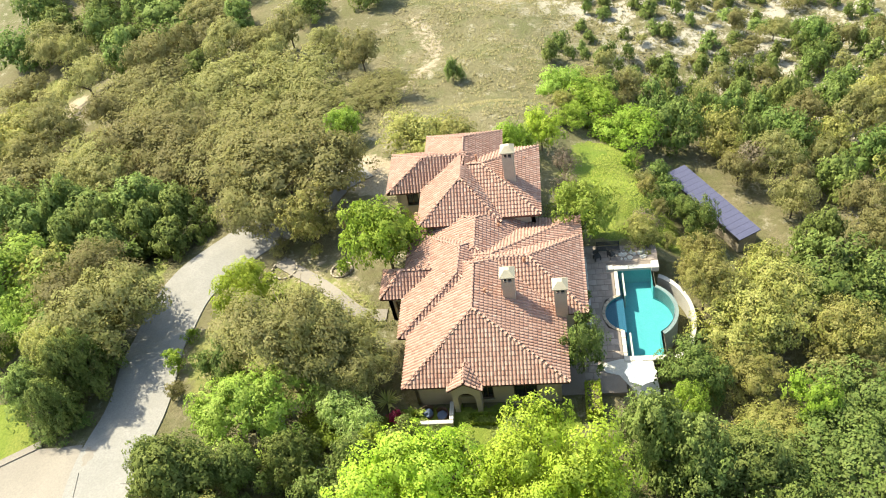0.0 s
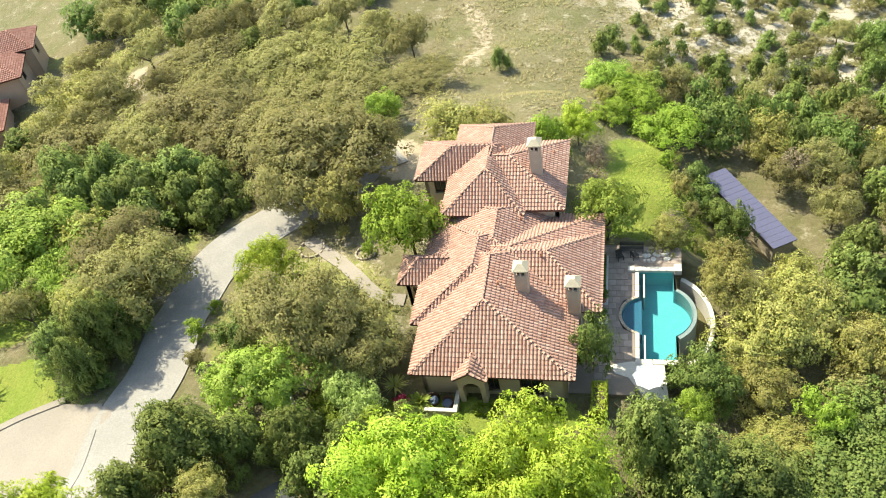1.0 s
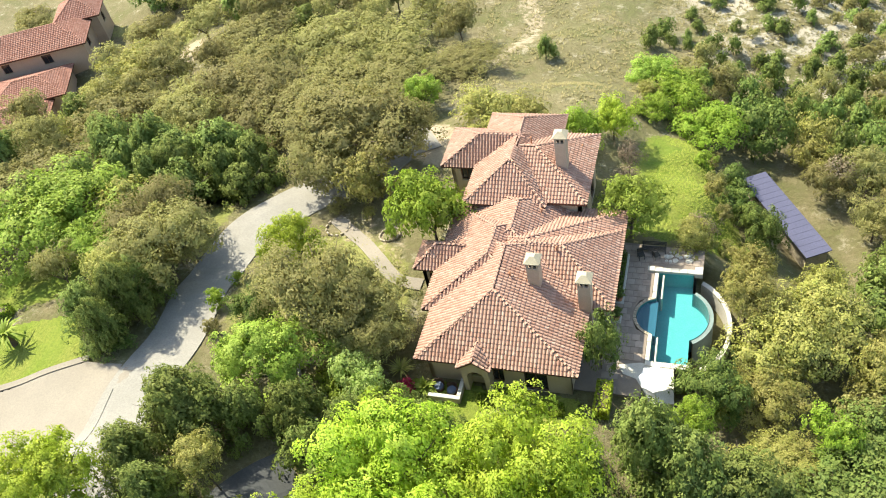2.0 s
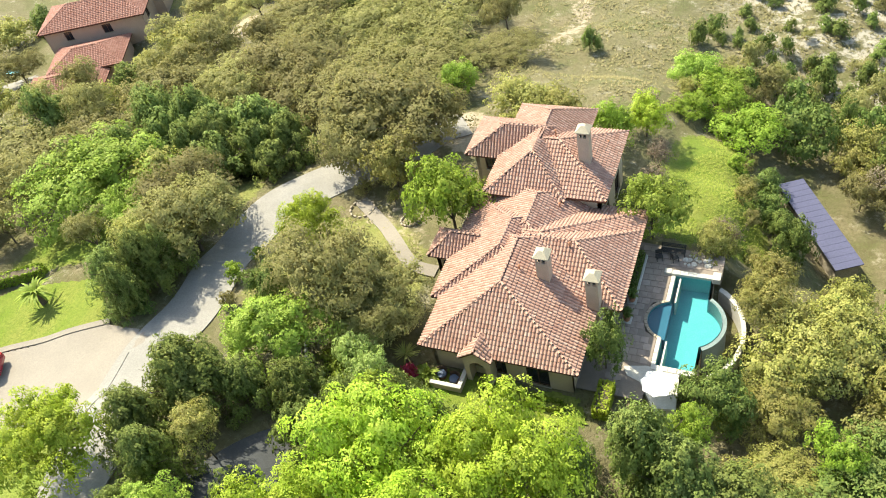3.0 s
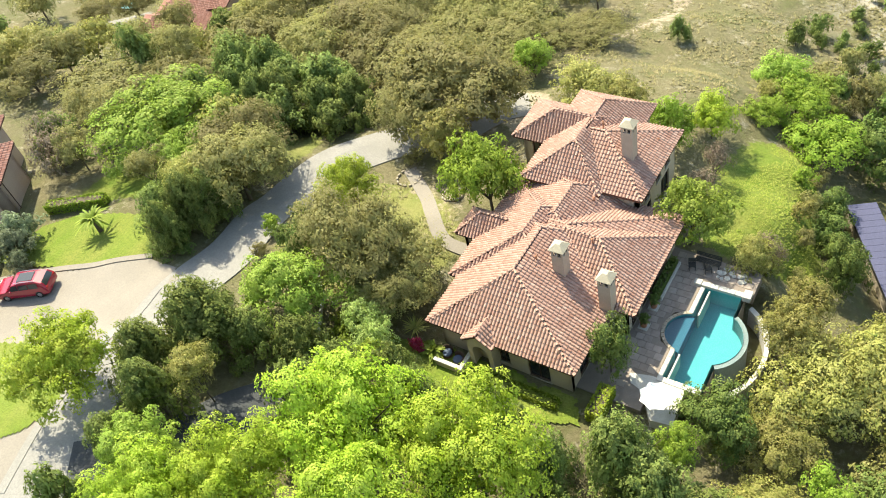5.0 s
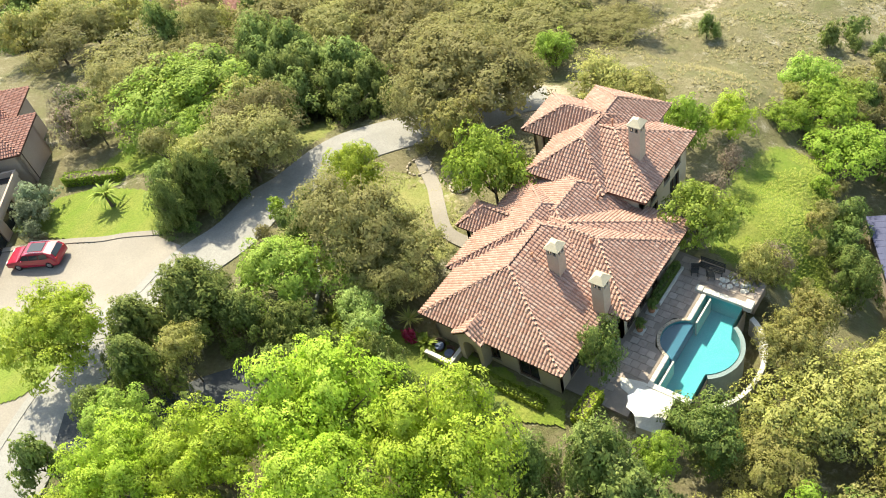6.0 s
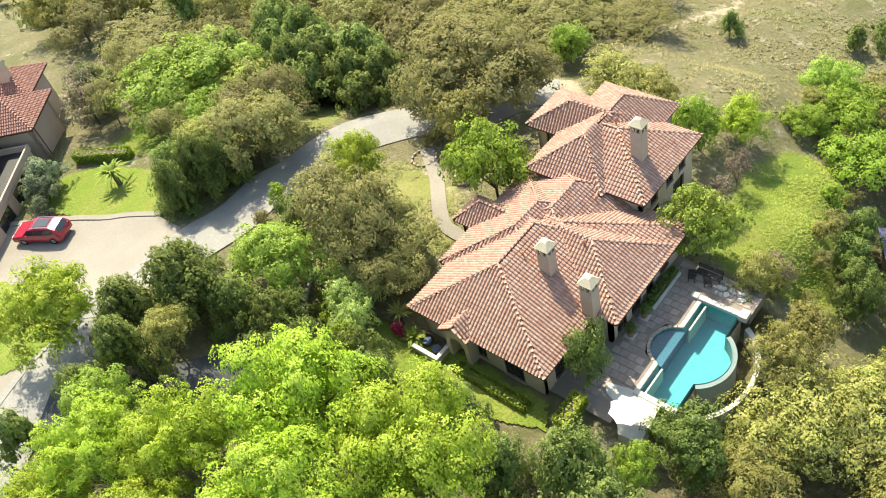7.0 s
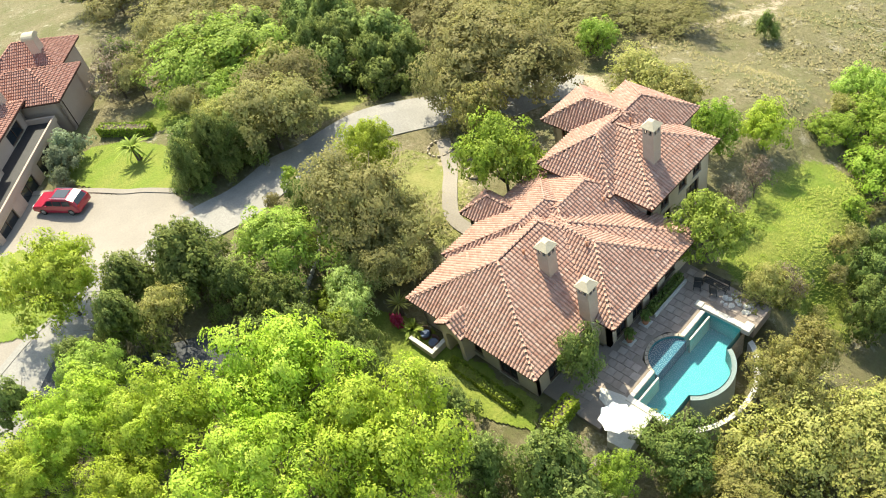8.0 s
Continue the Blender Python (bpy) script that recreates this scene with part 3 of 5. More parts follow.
for p, q, holes in [
    ((-4.8, 14.4), (0.8, 14.4), []),
    ((0.8, 14.8), (3.75, 14.8), []),
    ((3.75, 14.8), (3.75, 22.0), [(1.2, 2.2, 2.6, 3.9), (3.4, 4.4, 2.6, 3.9), (5.2, 6.2, 2.6, 3.9), (1.2, 2.4, 0.0, 2.1), (4.4, 6.0, 0.0, 2.1)]),
    ((3.75, 22.0), (0.8, 22.0), []),
    ((0.8, 22.0), (0.8, 24.4), []),
    ((0.8, 24.4), (-4.8, 24.4), []),
    ((-4.8, 24.4), (-4.8, 22.3), []),
    ((-4.8, 22.3), (-7.6, 22.3), []),
    ((-7.6, 22.3), (-7.6, 18.6), []),
    ((-7.6, 18.6), (-4.8, 18.6), [(0.8, 1.8, 2.5, 3.7)]),
    ((-4.8, 18.6), (-4.8, 14.4), []),
]:
    if (3.75, 14.8) == p:
        wall_run("wall", p, q, 2.3, TOP_EAVE + 0.05, [h for h in holes if h[2] > 2], M_STUCCO, house)
        wall_run("wall", p, q, -0.5, 2.3, [h for h in holes if h[2] < 2], M_STUCCO, house)
    else:
        wall_run("wall", p, q, -0.5, TOP_EAVE + 0.05, holes, M_STUCCO, house)
# the arched entrance gable under the little front roof
bm = bmesh.new()
prof = [(-2.3, -0.5), (-1.95, -0.5), (-1.95, 1.9), (-1.8, 2.2), (-1.5, 2.4), (-1.2, 2.4), (-0.9, 2.2), (-0.75, 1.9), (-0.75, -0.5), (-0.4, -0.5), (-0.4, 2.9), (-1.35, 3.6), (-2.3, 2.9)]
f = bm.faces.new([bm.verts.new((x, -0.2, z)) for x, z in prof])
r = bmesh.ops.extrude_face_region(bm, geom=[f])
bmesh.ops.translate(bm, vec=(0, 0.79, 0), verts=[v for v in r["geom"] if isinstance(v, bmesh.types.BMVert)])
part("entrance_gable", bm, M_STUCCO, house)

single_tiles = []
for faces in LOWER:
    near = (lambda c: c.y < 3.4 and abs(c.x) < 5.5 and c.z < 4.6) if faces is LOWER[0] else None
    roof, single = roof_block(house, faces, LOWER, "roof", M_TILES, near)
    if single:
        single_tiles.append((roof, single))
for faces in UPPER:
    roof_block(house, faces, UPPER, "roof", M_TILES)


def chimney(x, y, z0, z1, w=0.85, d=0.85):
    """A stucco stack with four arched flue openings under a hipped stone cap."""
    bm = bmesh.new()
    zo = z1 - 0.95
    box(bm, x - w / 2, y - d / 2, z0, x + w / 2, y + d / 2, zo)
    for sx in (-1, 0, 1):
        for sy in (-1, 0, 1):
            if (sx or sy) and not (sx and sy and False):
                if sx and sy:
                    cx, cy = x + sx * (w / 2 - 0.07), y + sy * (d / 2 - 0.07)
                    box(bm, cx - 0.07, cy - 0.07, zo, cx + 0.07, cy + 0.07, zo + 0.42)
                elif sx:
                    cx = x + sx * (w / 2 - 0.07)
                    box(bm, cx - 0.066, y - 0.06, zo, cx + 0.066, y + 0.06, zo + 0.42)
                else:
                    cy = y + sy * (d / 2 - 0.07)
                    box(bm, x - 0.06, cy - 0.066, zo, x + 0.06, cy + 0.066, zo + 0.42)
    box(bm, x - w / 2 - 0.003, y - d / 2 - 0.003, zo + 0.36, x + w / 2 + 0.003, y + d / 2 + 0.003, zo + 0.5)
    c = part("chimney", bm, M_CHIMNEY, house, "tall stucco chimney stack")
    part("flue", boxed(x - w / 2 + 0.16, y - d / 2 + 0.16, zo - 0.02, x + w / 2 - 0.16, y + d / 2 - 0.16, zo + 0.4), M_DARK, c)
    bm = bmesh.new()
    box(bm, x - w / 2 - 0.12, y - d / 2 - 0.12, zo + 0.5, x + w / 2 + 0.12, y + d / 2 + 0.12, zo + 0.58, bevel=0.015)
    v = [bm.verts.new((x + sx * (w / 2 + 0.1), y + sy * (d / 2 + 0.1), zo + 0.581)) for sx, sy in ((-1, -1), (1, -1), (1, 1), (-1, 1))]
    t = [bm.verts.new((x + sx * 0.16, y + sy * 0.16, z1)) for sx, sy in ((-1, -1), (1, -1), (1, 1), (-1, 1))]
    for i in range(4):
        bm.faces.new((v[i], v[(i + 1) % 4], t[(i + 1) % 4], t[i]))
    bm.faces.new(t)
    part("chimney_cap", bm, M_CAP, c, "hipped pale stone cap")
    return c


chimney(1.85, 6.35, 3.6, 7.35)
chimney(5.35, 5.75, 1.0, 6.55)
chimney(2.0, 17.6, 4.6, 8.85)


# ---- drives, paths and lawns ----
sheet("driveway_court", [(-25.2, -4.2), (-28.2, -3.2), (-31.9, -3.4), (-39.2, -7.4), (-47.6, -12.5), (-48.5, -20), (-36, -22), (-24.2, -23.6), (-19.5, -24), (-21, -19), (-22.9, -13.4), (-24.3, -10.5), (-25.4, -8)], M_CONCRETE, 0.035, "sunlit tan concrete motor court with brushed surface", "driveway")
ribbon("driveway", [(-18.2, -26), (-19.6, -22.9), (-21.3, -19.5), (-22.4, -16.5), (-23.0, -13.4), (-24.4, -10), (-25.2, -6), (-25.2, 1.4), (-26.1, 9), (-25, 14.5), (-22.5, 18.5), (-18, 22.5), (-15.5, 27), (-13, 29)], 4.8, M_PALE, 0.055, "pale concrete drive winding between the trees", "driveway")
ribbon("driveway_kerb", [(-21.9, -23.4), (-23.5, -19.6), (-24.5, -16.2), (-25.1, -13.0), (-26.5, -9.4), (-27.3, -5.6)], 0.6, M_PALE, 0.09, "pale stone edging band along the drive", "kerb")
ribbon("shaded_lane", [(-19, -20.4), (-15.6, -17.6), (-13.6, -14.6), (-12.4, -12.2), (-10.4, -9.8)], 4.4, M_LANE, 0.06, "dark asphalt lane in deep shade under the trees", "lane")
sheet("lawn", [(-27.2, -12.6), (-25.4, -13.0), (-24.7, -16.0), (-24.2, -18.2), (-24.6, -19.8), (-27, -22), (-39, -19.6), (-37.7, -15)], M_LAWN, 0.1, "green grass island under the tree beside the drive", "lawn", 0.22, 0.25)
cover(2, [(-16.5, 31), (-13.5, 32), (-8.2, 27.5), (-7.8, 23), (-12, 24), (-16, 27)])
ribbon("lawn_kerb", [(-31.2, -2.9), (-35.3, -5.1), (-39.6, -7.3), (-45.7, -11.6)], 0.55, M_CONCRETE, 0.12, "pale stone kerb between the lawn and the court", "kerb")
sheet("lawn", [(-31.6, -2.8), (-39.6, -7.1), (-46.4, -9), (-46, -4), (-42.9, -1), (-34.9, 1.1)], M_LAWN, 0.06, "mown bright green lawn beside the motor court", "lawn", 0.22, 0.3)
cover(0, [(8.2, 16.0), (10.5, 15.5), (12.6, 19), (13.0, 23), (12.2, 31.5), (7.5, 31.5), (5.4, 26)])
sheet("lawn", [(-9, -1.2), (-6, 0.2), (5.6, 0.2), (6.4, -1.6), (-2, -4.2), (-8, -4)], M_LAWN, 0.06, "shaded green lawn before the house wall", "lawn", 0.12, 0.5)
cover(1, [(-23, 6), (-20.5, 13.5), (-17, 15), (-11, 12.5), (-8.6, 8), (-9, 2), (-15, -1.5), (-21, 0)])
cover(1, [(-31, 9), (-28.8, 12.5), (-28.7, 16.5), (-32, 18), (-34, 12)])
cover(0, [(11.9, 20.5), (14.0, 23.7), (15.8, 21.0), (17.2, 17.2), (14.8, 17.2)])
cover(0, [(12.6, 16), (15.4, 19), (15, 24), (12.5, 31), (11.5, 26)])
cover(0, [(-46, -1), (-38, 3), (-38, 8), (-46, 6)])
cover(0, [(13, 0.5), (16.5, 1.5), (17, 6), (14.8, 6)])
ribbon("garden_path", [(-18.5, 16.2), (-14.9, 13.4), (-12.7, 11.2), (-10.3, 9.0), (-8.1, 8.8)], 1.2, M_CONCRETE, 0.07, "curved tan stone path to the side door", "path")
cover(2, [(-13.9, 66), (-10.4, 66), (-6.8, 58), (-7.2, 52), (-10.6, 46), (-13.4, 41), (-15, 42), (-12, 48), (-9.8, 56)], 1.8, 0.62)
cover(2, [(-20, 13), (-18, 17.5), (-13, 17), (-9.5, 13), (-10, 9), (-14, 12)], 1.6, 0.45)
cover(2, [(-22, 20), (-19, 27), (-13, 26), (-12, 21)], 2, 0.45)

cover(2, [(-60.4, 53.4), (-60.7, 57.5), (-56.9, 58.4), (-53.1, 51.5), (-53.2, 48.8)], 1.2, 0.9)
cover(1, [(-82.6, 67.6), (-71.9, 64.4), (-62.7, 64.1), (-58.8, 59.0), (-62.1, 57.5), (-71.8, 60.3), (-77.3, 62.0)], 1.2, 0.9)

# ---- pool ----
PCX, PCY, PR = 11.05, 8.2, 2.45
PX0, PX1, PY0, PY1 = 9.75, 12.25, 3.95, 12.05
SCX, SCY, SR = 10.15, 7.9, 1.66


def pool_outline(grow=0.0):
    """The long basin with a round bay on either side, counter-clockwise."""
    r = PR + grow
    x0, x1, y0, y1 = PX0 - grow, PX1 + grow, PY0 - grow, PY1 + grow
    dyr = math.sqrt(r * r - (x1 - PCX) ** 2)
    q = SR + grow
    dyl = math.sqrt(q * q - (x0 - SCX) ** 2)
    pts = [(x0, y0), (x1, y0)]
    a = math.atan2(-dyr, x1 - PCX)
    pts += [(PCX + r * math.cos(a * (1 - k / 8)), PCY + r * math.sin(a * (1 - k / 8))) for k in range(17)]
    pts += [(x1, y1), (x0, y1)]
    b = math.atan2(dyl, x0 - SCX)
    e = 2 * math.pi - 2 * b
    pts += [(SCX + q * math.cos(b + e * k / 16), SCY + q * math.sin(b + e * k / 16)) for k in range(17)]
    return pts


def prism(outline, z0, z1, top=True, bottom=True):
    bm = bmesh.new()
    lo = [bm.verts.new((x, y, z0)) for x, y in outline]
    hi = [bm.verts.new((x, y, z1)) for x, y in outline]
    n = len(lo)
    for i in range(n):
        bm.faces.new((lo[i], lo[(i + 1) % n], hi[(i + 1) % n], hi[i]))
    if top:
        bm.faces.new(hi)
    if bottom:
        bm.faces.new(lo[::-1])
    return bm


pool = thing("swimming_pool", "turquoise lap pool with a round spa and a vanishing edge", "pool")
part("basin", prism(pool_outline(), -1.5, -0.02, top=False), M_PLASTER, pool)
part("basin_shell", prism(pool_outline(0.2), -2.9, -0.14, top=False), M_STONEWALL, pool)
w = part("water", prism(pool_outline(-0.004), -0.095, -0.09, bottom=False), M_WATER, pool, "clear turquoise water")
w.visible_shadow = False
spa = [(SCX + (SR - 0.02) * math.cos(a), SCY + (SR - 0.02) * math.sin(a)) for a in [radians(98 + 164 * k / 24) for k in range(25)]]
part("spa_floor", prism(spa, -1.3, -0.24), M_SPA_TILE, pool, "dark blue tiled spa")
for y0, y1 in ((4.0, 6.1), (9.6, 11.9)):
    part("bench_edge", boxed(PX0 + 0.30, y0, -1.49, PX0 + 0.42, y1, -0.06, bevel=0.01), M_COPING, pool, "pale stone edge beside the water")
for a in ((PX0 - 0.3, 3.6, PX0 - 0.005, 6.25), (PX0 - 0.3, 9.55, PX0 - 0.005, 12.0)):
    n = max(1, int((a[3] - a[1]) / 0.6))
    for k in range(n):
        y0, y1 = a[1] + (a[3] - a[1]) * k / n, a[1] + (a[3] - a[1]) * (k + 1) / n
        part("coping_stone", boxed(a[0], y0 + 0.006, -0.12, a[2], y1 - 0.006, 0.06, bevel=0.02), M_COPING, pool)
for y0, y1 in ((PY1 + 0.005, PY1 + 0.4), (PY0 - 0.42, PY0 - 0.005)):
    for k in range(5):
        x0, x1 = PX0 - 0.3 + 0.58 * k, PX0 - 0.3 + 0.58 * (k + 1)
        part("coping_stone", boxed(x0 + 0.006, y0, -0.12, x1 - 0.006, y1, 0.2 if y0 > 8 else 0.07, bevel=0.02), M_COPING, pool)
part("pedestal", boxed(PX1 + 0.06, PY1 - 0.15, -0.12, PX1 + 0.62, PY1 + 0.6, 0.35, bevel=0.03), M_COPING, pool)
part("pedestal", boxed(PX0 - 0.85, PY1 - 0.02, -0.12, PX0 - 0.32, PY1 + 0.45, 0.25, bevel=0.03), M_COPING, pool)
# vanishing edge and its catch basin
arc = [radians(-58 + 116 * k / 24) for k in range(25)]
bm = bmesh.new()
ring = []
for a in arc:
    ring.append([bm.verts.new((PCX + r * math.cos(a), PCY + r * math.sin(a), z)) for r, z in ((PR - 0.02, -1.3), (PR - 0.02, -0.075), (PR + 0.3, -0.11), (PR + 0.32, -2.6))])
for i in range(len(ring) - 1):
    for k in range(3):
        bm.faces.new((ring[i][k], ring[i][k + 1], ring[i + 1][k + 1], ring[i + 1][k]))
part("weir_wall", bm, surface("weir_tile", (0.20, 0.25, 0.235), (0.165, 0.21, 0.2), (0.12, 0.155, 0.145), 2, 14, 0.5), pool, "curved grey-green tiled overflow wall")
bm = bmesh.new()
ring = []
for k in range(31):
    a = radians(-62 + 128 * k / 30)
    ring.append([bm.verts.new((PCX + 0.4 + r * math.cos(a), PCY + (r * 1.25) * math.sin(a), z)) for r, z in ((3.35, -3.2), (3.35, -0.95), (3.65, -0.95), (3.65, -3.4))])
for i in range(30):
    for k in range(3):
        bm.faces.new((ring[i][k], ring[i][k + 1], ring[i + 1][k + 1], ring[i + 1][k]))
tagged(new("retaining_wall", bm_mesh("retaining_wall", bm, M_COPING)), "low curved pale stone wall round the catch basin", "wall")

for k in range(14):
    a0, a1 = radians(106 + 148 * k / 14 + 0.6), radians(106 + 148 * (k + 1) / 14 - 0.6)
    bm = bmesh.new()
    ring = []
    for a in (a0, (a0 + a1) / 2, a1):
        ring.append([bm.verts.new((SCX + r * math.cos(a), SCY + r * math.sin(a), z)) for r, z in ((SR + 0.002, -0.1), (SR + 0.002, 0.04), (SR + 0.22, 0.045), (SR + 0.22, -0.1))])
    for i in range(2):
        for q in range(3):
            bm.faces.new((ring[i][q], ring[i][q + 1], ring[i + 1][q + 1], ring[i + 1][q]))
    bm.faces.new(ring[0])
    bm.faces.new(ring[2][::-1])
    part("spa_rim_stone", bm, M_STONEWALL, pool)

# deck
deck = tagged(new("pool_deck", bm_mesh("pool_deck", prism([(5.0, 1.0), (9.42, 1.0), (9.42, 6.2), (8.6, 6.6), (8.28, 7.4), (8.28, 8.4), (8.6, 9.25), (9.42, 9.6), (9.42, 12.5), (12.9, 12.5), (12.9, 14.6), (6.0, 15.0), (6.0, 6.0), (5.0, 6.0)], -0.9, -0.01), M_JOINT)), "flagstone pool terrace with worn joints", "terrace", kind="structure")


# ---- trees ----
def trunk_mesh(height, spread, seed, r0=0.18, limbs=5):
    rnd = random.Random(seed)
    bm = bmesh.new()
    p, lean = Vector((0, 0, -0.5)), Vector((rnd.uniform(-.12, .12), rnd.uniform(-.12, .12), 1))
    fork = height * 0.38
    q = p + lean * (fork + 0.5)
    tube(bm, p, q, r0 * 1.25, r0 * 0.8, 7)
    for k in range(limbs):
        a = 2 * math.pi * k / limbs + rnd.uniform(-.4, .4)
        s = spread * rnd.uniform(0.45, 0.75)
        mid = q + Vector((math.cos(a) * s * 0.5, math.sin(a) * s * 0.5, height * rnd.uniform(0.14, 0.25)))
        end = mid + Vector((math.cos(a + .3) * s * 0.6, math.sin(a + .3) * s * 0.6, height * rnd.uniform(0.12, 0.26)))
        tube(bm, q - lean * 0.1, mid, r0 * 0.55, r0 * 0.32, 5)
        tube(bm, mid, end, r0 * 0.32, r0 * 0.1, 4)
        e2 = mid + Vector((math.cos(a - .7) * s * 0.5, math.sin(a - .7) * s * 0.5, height * 0.2))
        tube(bm, mid, e2, r0 * 0.25, r0 * 0.08, 4)
    return bm_mesh("trunk", bm, M_BARK, True)


def crown_mesh(name, mat, seed, n, leaf, lobes, squash=0.75, cone=0.0, base=0.45, wild=0.25, lobe=0.42):
    """Leaves in sprays on the boughs of a unit crown of radius 1, from z 0 to 1 (scaled by the caller's radius and height)."""
    rnd = np.random.RandomState(seed)
    centres = []
    for k in range(lobes):
        a = rnd.uniform(0, 2 * np.pi)
        t = (k + 0.5) / lobes
        z = base + (1 - base) * (t ** 0.9) * 0.86
        rel = (z - base) / (1 - base)
        wide = (1 - rel) ** 0.8 if cone else np.sqrt(max(0.0, 1 - (rel * 1.02) ** 2.4)) * (0.82 + 0.18 * min(1, rel * 4))
        r = wide * np.sqrt(rnd.uniform(0.02, 1.0)) * (1 - lobe * 0.55)
        size = lobe * rnd.uniform(0.62, 1.15) * (0.55 + 0.45 * wide if cone else 1)
        centres.append((r * np.cos(a), r * np.sin(a), z, size))
    centres = np.array(centres)
    flat = np.array([1, 1, squash])
    # sprays sit on the outside of every bough
    per = 10
    own = np.repeat(np.arange(lobes), per)
    out = rnd.normal(size=(lobes * per, 3))
    out[:, 2] = np.where(out[:, 2] < -0.2, -out[:, 2] * 0.8, out[:, 2])
    out /= np.linalg.norm(out, axis=1)[:, None]
    tip = centres[own, 3] * rnd.uniform(0.7, 0.95 + 0.3 * wild, lobes * per)
    spray = centres[own, :3] + out * tip[:, None] * flat
    width = centres[own, 3] * rnd.uniform(0.26, 0.5, lobes * per)
    pick = rnd.choice(lobes * per, n, p=width ** 1.6 / (width ** 1.6).sum())
    d = rnd.normal(size=(n, 3)) + out[pick] * 0.9 + np.array([0, 0, 0.3])
    d /= np.linalg.norm(d, axis=1)[:, None]
    far = width[pick] * (1 - 0.3 * rnd.uniform(0, 1, n) ** 2 + wild * 0.4 * rnd.uniform(0, 1, n) ** 5)
    pos = spray[pick] + d * far[:, None] * np.array([1, 1, 0.8 if not cone else 1.15])
    size = leaf * rnd.uniform(0.65, 1.3, n)[:, None]
    # some leaves hang within, on the boughs themselves
    deep = rnd.uniform(0, 1, n) < 0.13
    inner = centres[own[pick], :3] + out[pick] * (centres[own[pick], 3] * rnd.uniform(0.3, 0.75, n))[:, None] * flat
    pos[deep] = inner[deep]
    size[deep] *= 1.7
    shade = 0.55 * d + 0.6 * out[pick] + np.array([0, 0, 0.3])
    nrm = shade + rnd.normal(scale=0.4, size=(n, 3))
    nrm /= np.linalg.norm(nrm, axis=1)[:, None]
    tang = np.cross(nrm, rnd.normal(size=(n, 3)))
    tang /= np.linalg.norm(tang, axis=1)[:, None] + 1e-9
    bit = np.cross(nrm, tang)
    a, b = tang * size, bit * size * 0.66
    v = np.stack([pos - a * 0.7 - b, pos + a, pos - a * 0.7 + b], 1).reshape(-1, 3)
    me = bpy.data.meshes.new(name)
    me.vertices.add(3 * n)
    me.vertices.foreach_set("co", v.ravel())
    me.loops.add(3 * n)
    me.loops.foreach_set("vertex_index", np.arange(3 * n))
    me.polygons.add(n)
    me.polygons.foreach_set("loop_start", np.arange(0, 3 * n, 3))
    me.update(calc_edges=True)
    # leaves of a spray bend together, so they take its rounded normal
    soft = 0.85 * shade / np.linalg.norm(shade, axis=1)[:, None] + 0.2 * nrm
    soft /= np.linalg.norm(soft, axis=1)[:, None]
    me.polygons.foreach_set("use_smooth", np.ones(n, bool))
    me.normals_split_custom_set(np.repeat(soft, 3, axis=0).tolist())
    me.materials.append(mat)
    return me


KINDS = {
    # material, leaves, leaf size in the unit crown, boughs, squash, cone, base, wild, bough size
    "oak": (L_OAK, 15500, 0.0215, 42, 0.55, 0, 0.36, 0.9, 0.30),
    "gold": (L_GOLD, 15000, 0.023, 44, 0.62, 0, 0.30, 0.8, 0.31),
    "cedar": (L_CEDAR, 14000, 0.0255, 38, 1.05, 1, 0.10, 0.9, 0.32),
    "dark": (L_DARK, 12000, 0.027, 36, 0.75, 0, 0.15, 0.5, 0.34),
    "lime": (L_LIME, 26000, 0.0175, 54, 0.64, 0, 0.33, 0.3, 0.265),
    "fresh": (L_FRESH, 17000, 0.0215, 44, 0.66, 0, 0.27, 0.35, 0.29),
    "green": (L_GREEN, 16000, 0.0225, 46, 0.7, 0, 0.2, 0.5, 0.30),
}
WORDS = {
    "oak": ("oak_tree", "live oak with sparse olive-tan spring foliage", "tree"),
    "gold": ("oak_tree", "oak with golden-olive foliage on the slope", "tree"),
    "cedar": ("juniper_tree", "dark green juniper with ragged upright crown", "tree"),
    "dark": ("evergreen_tree", "dense dark green evergreen tree", "tree"),
    "lime": ("elm_tree", "broad tree with bright lime-green new leaves", "tree"),
    "fresh": ("maple_tree", "leafy tree with fresh light green foliage", "tree"),
    "green": ("shade_tree", "rounded shade tree with yellow-green foliage", "tree"),
}
PROTO = {}
for kind, (mat, n, leaf, lobes, squash, cone, base, wild, lobe) in KINDS.items():
    for variant in range(3):
        crown = crown_mesh("crown", mat, 11 + 7 * variant + len(PROTO), n, leaf, lobes, squash, cone, base, wild, lobe)
        trunk = trunk_mesh(1.0, 1.0, 5 + len(PROTO), 0.035 if not cone else 0.03)
        PROTO[kind, variant] = (crown, trunk)
        lite = crown_mesh("crown", mat, 31 + 5 * variant + len(PROTO), int(n * (0.42 if kind == "oak" else 0.3)), leaf * (1.38 if kind == "oak" else 1.62), max(16, lobes // 2), squash, cone, base, wild, lobe * 1.2)
        PROTO[kind, variant + 3] = (lite, trunk)
        middle = crown_mesh("crown", mat, 61 + 3 * variant + len(PROTO), int(n * (0.75 if kind == "oak" else 0.55)), leaf * (1.1 if kind == "oak" else 1.3), int(lobes * 0.8), squash, cone, base, wild, lobe * 1.07)
        PROTO[kind, variant + 6] = (middle, trunk)
        small = crown_mesh("crown", mat, 91 + 3 * variant + len(PROTO), int(n * 0.11), leaf * 2.5, max(14, lobes // 3), squash, cone, base, wild, lobe * 1.3)
        PROTO[kind, variant + 9] = (small, trunk)
COUNT = [0]


PLACED = []


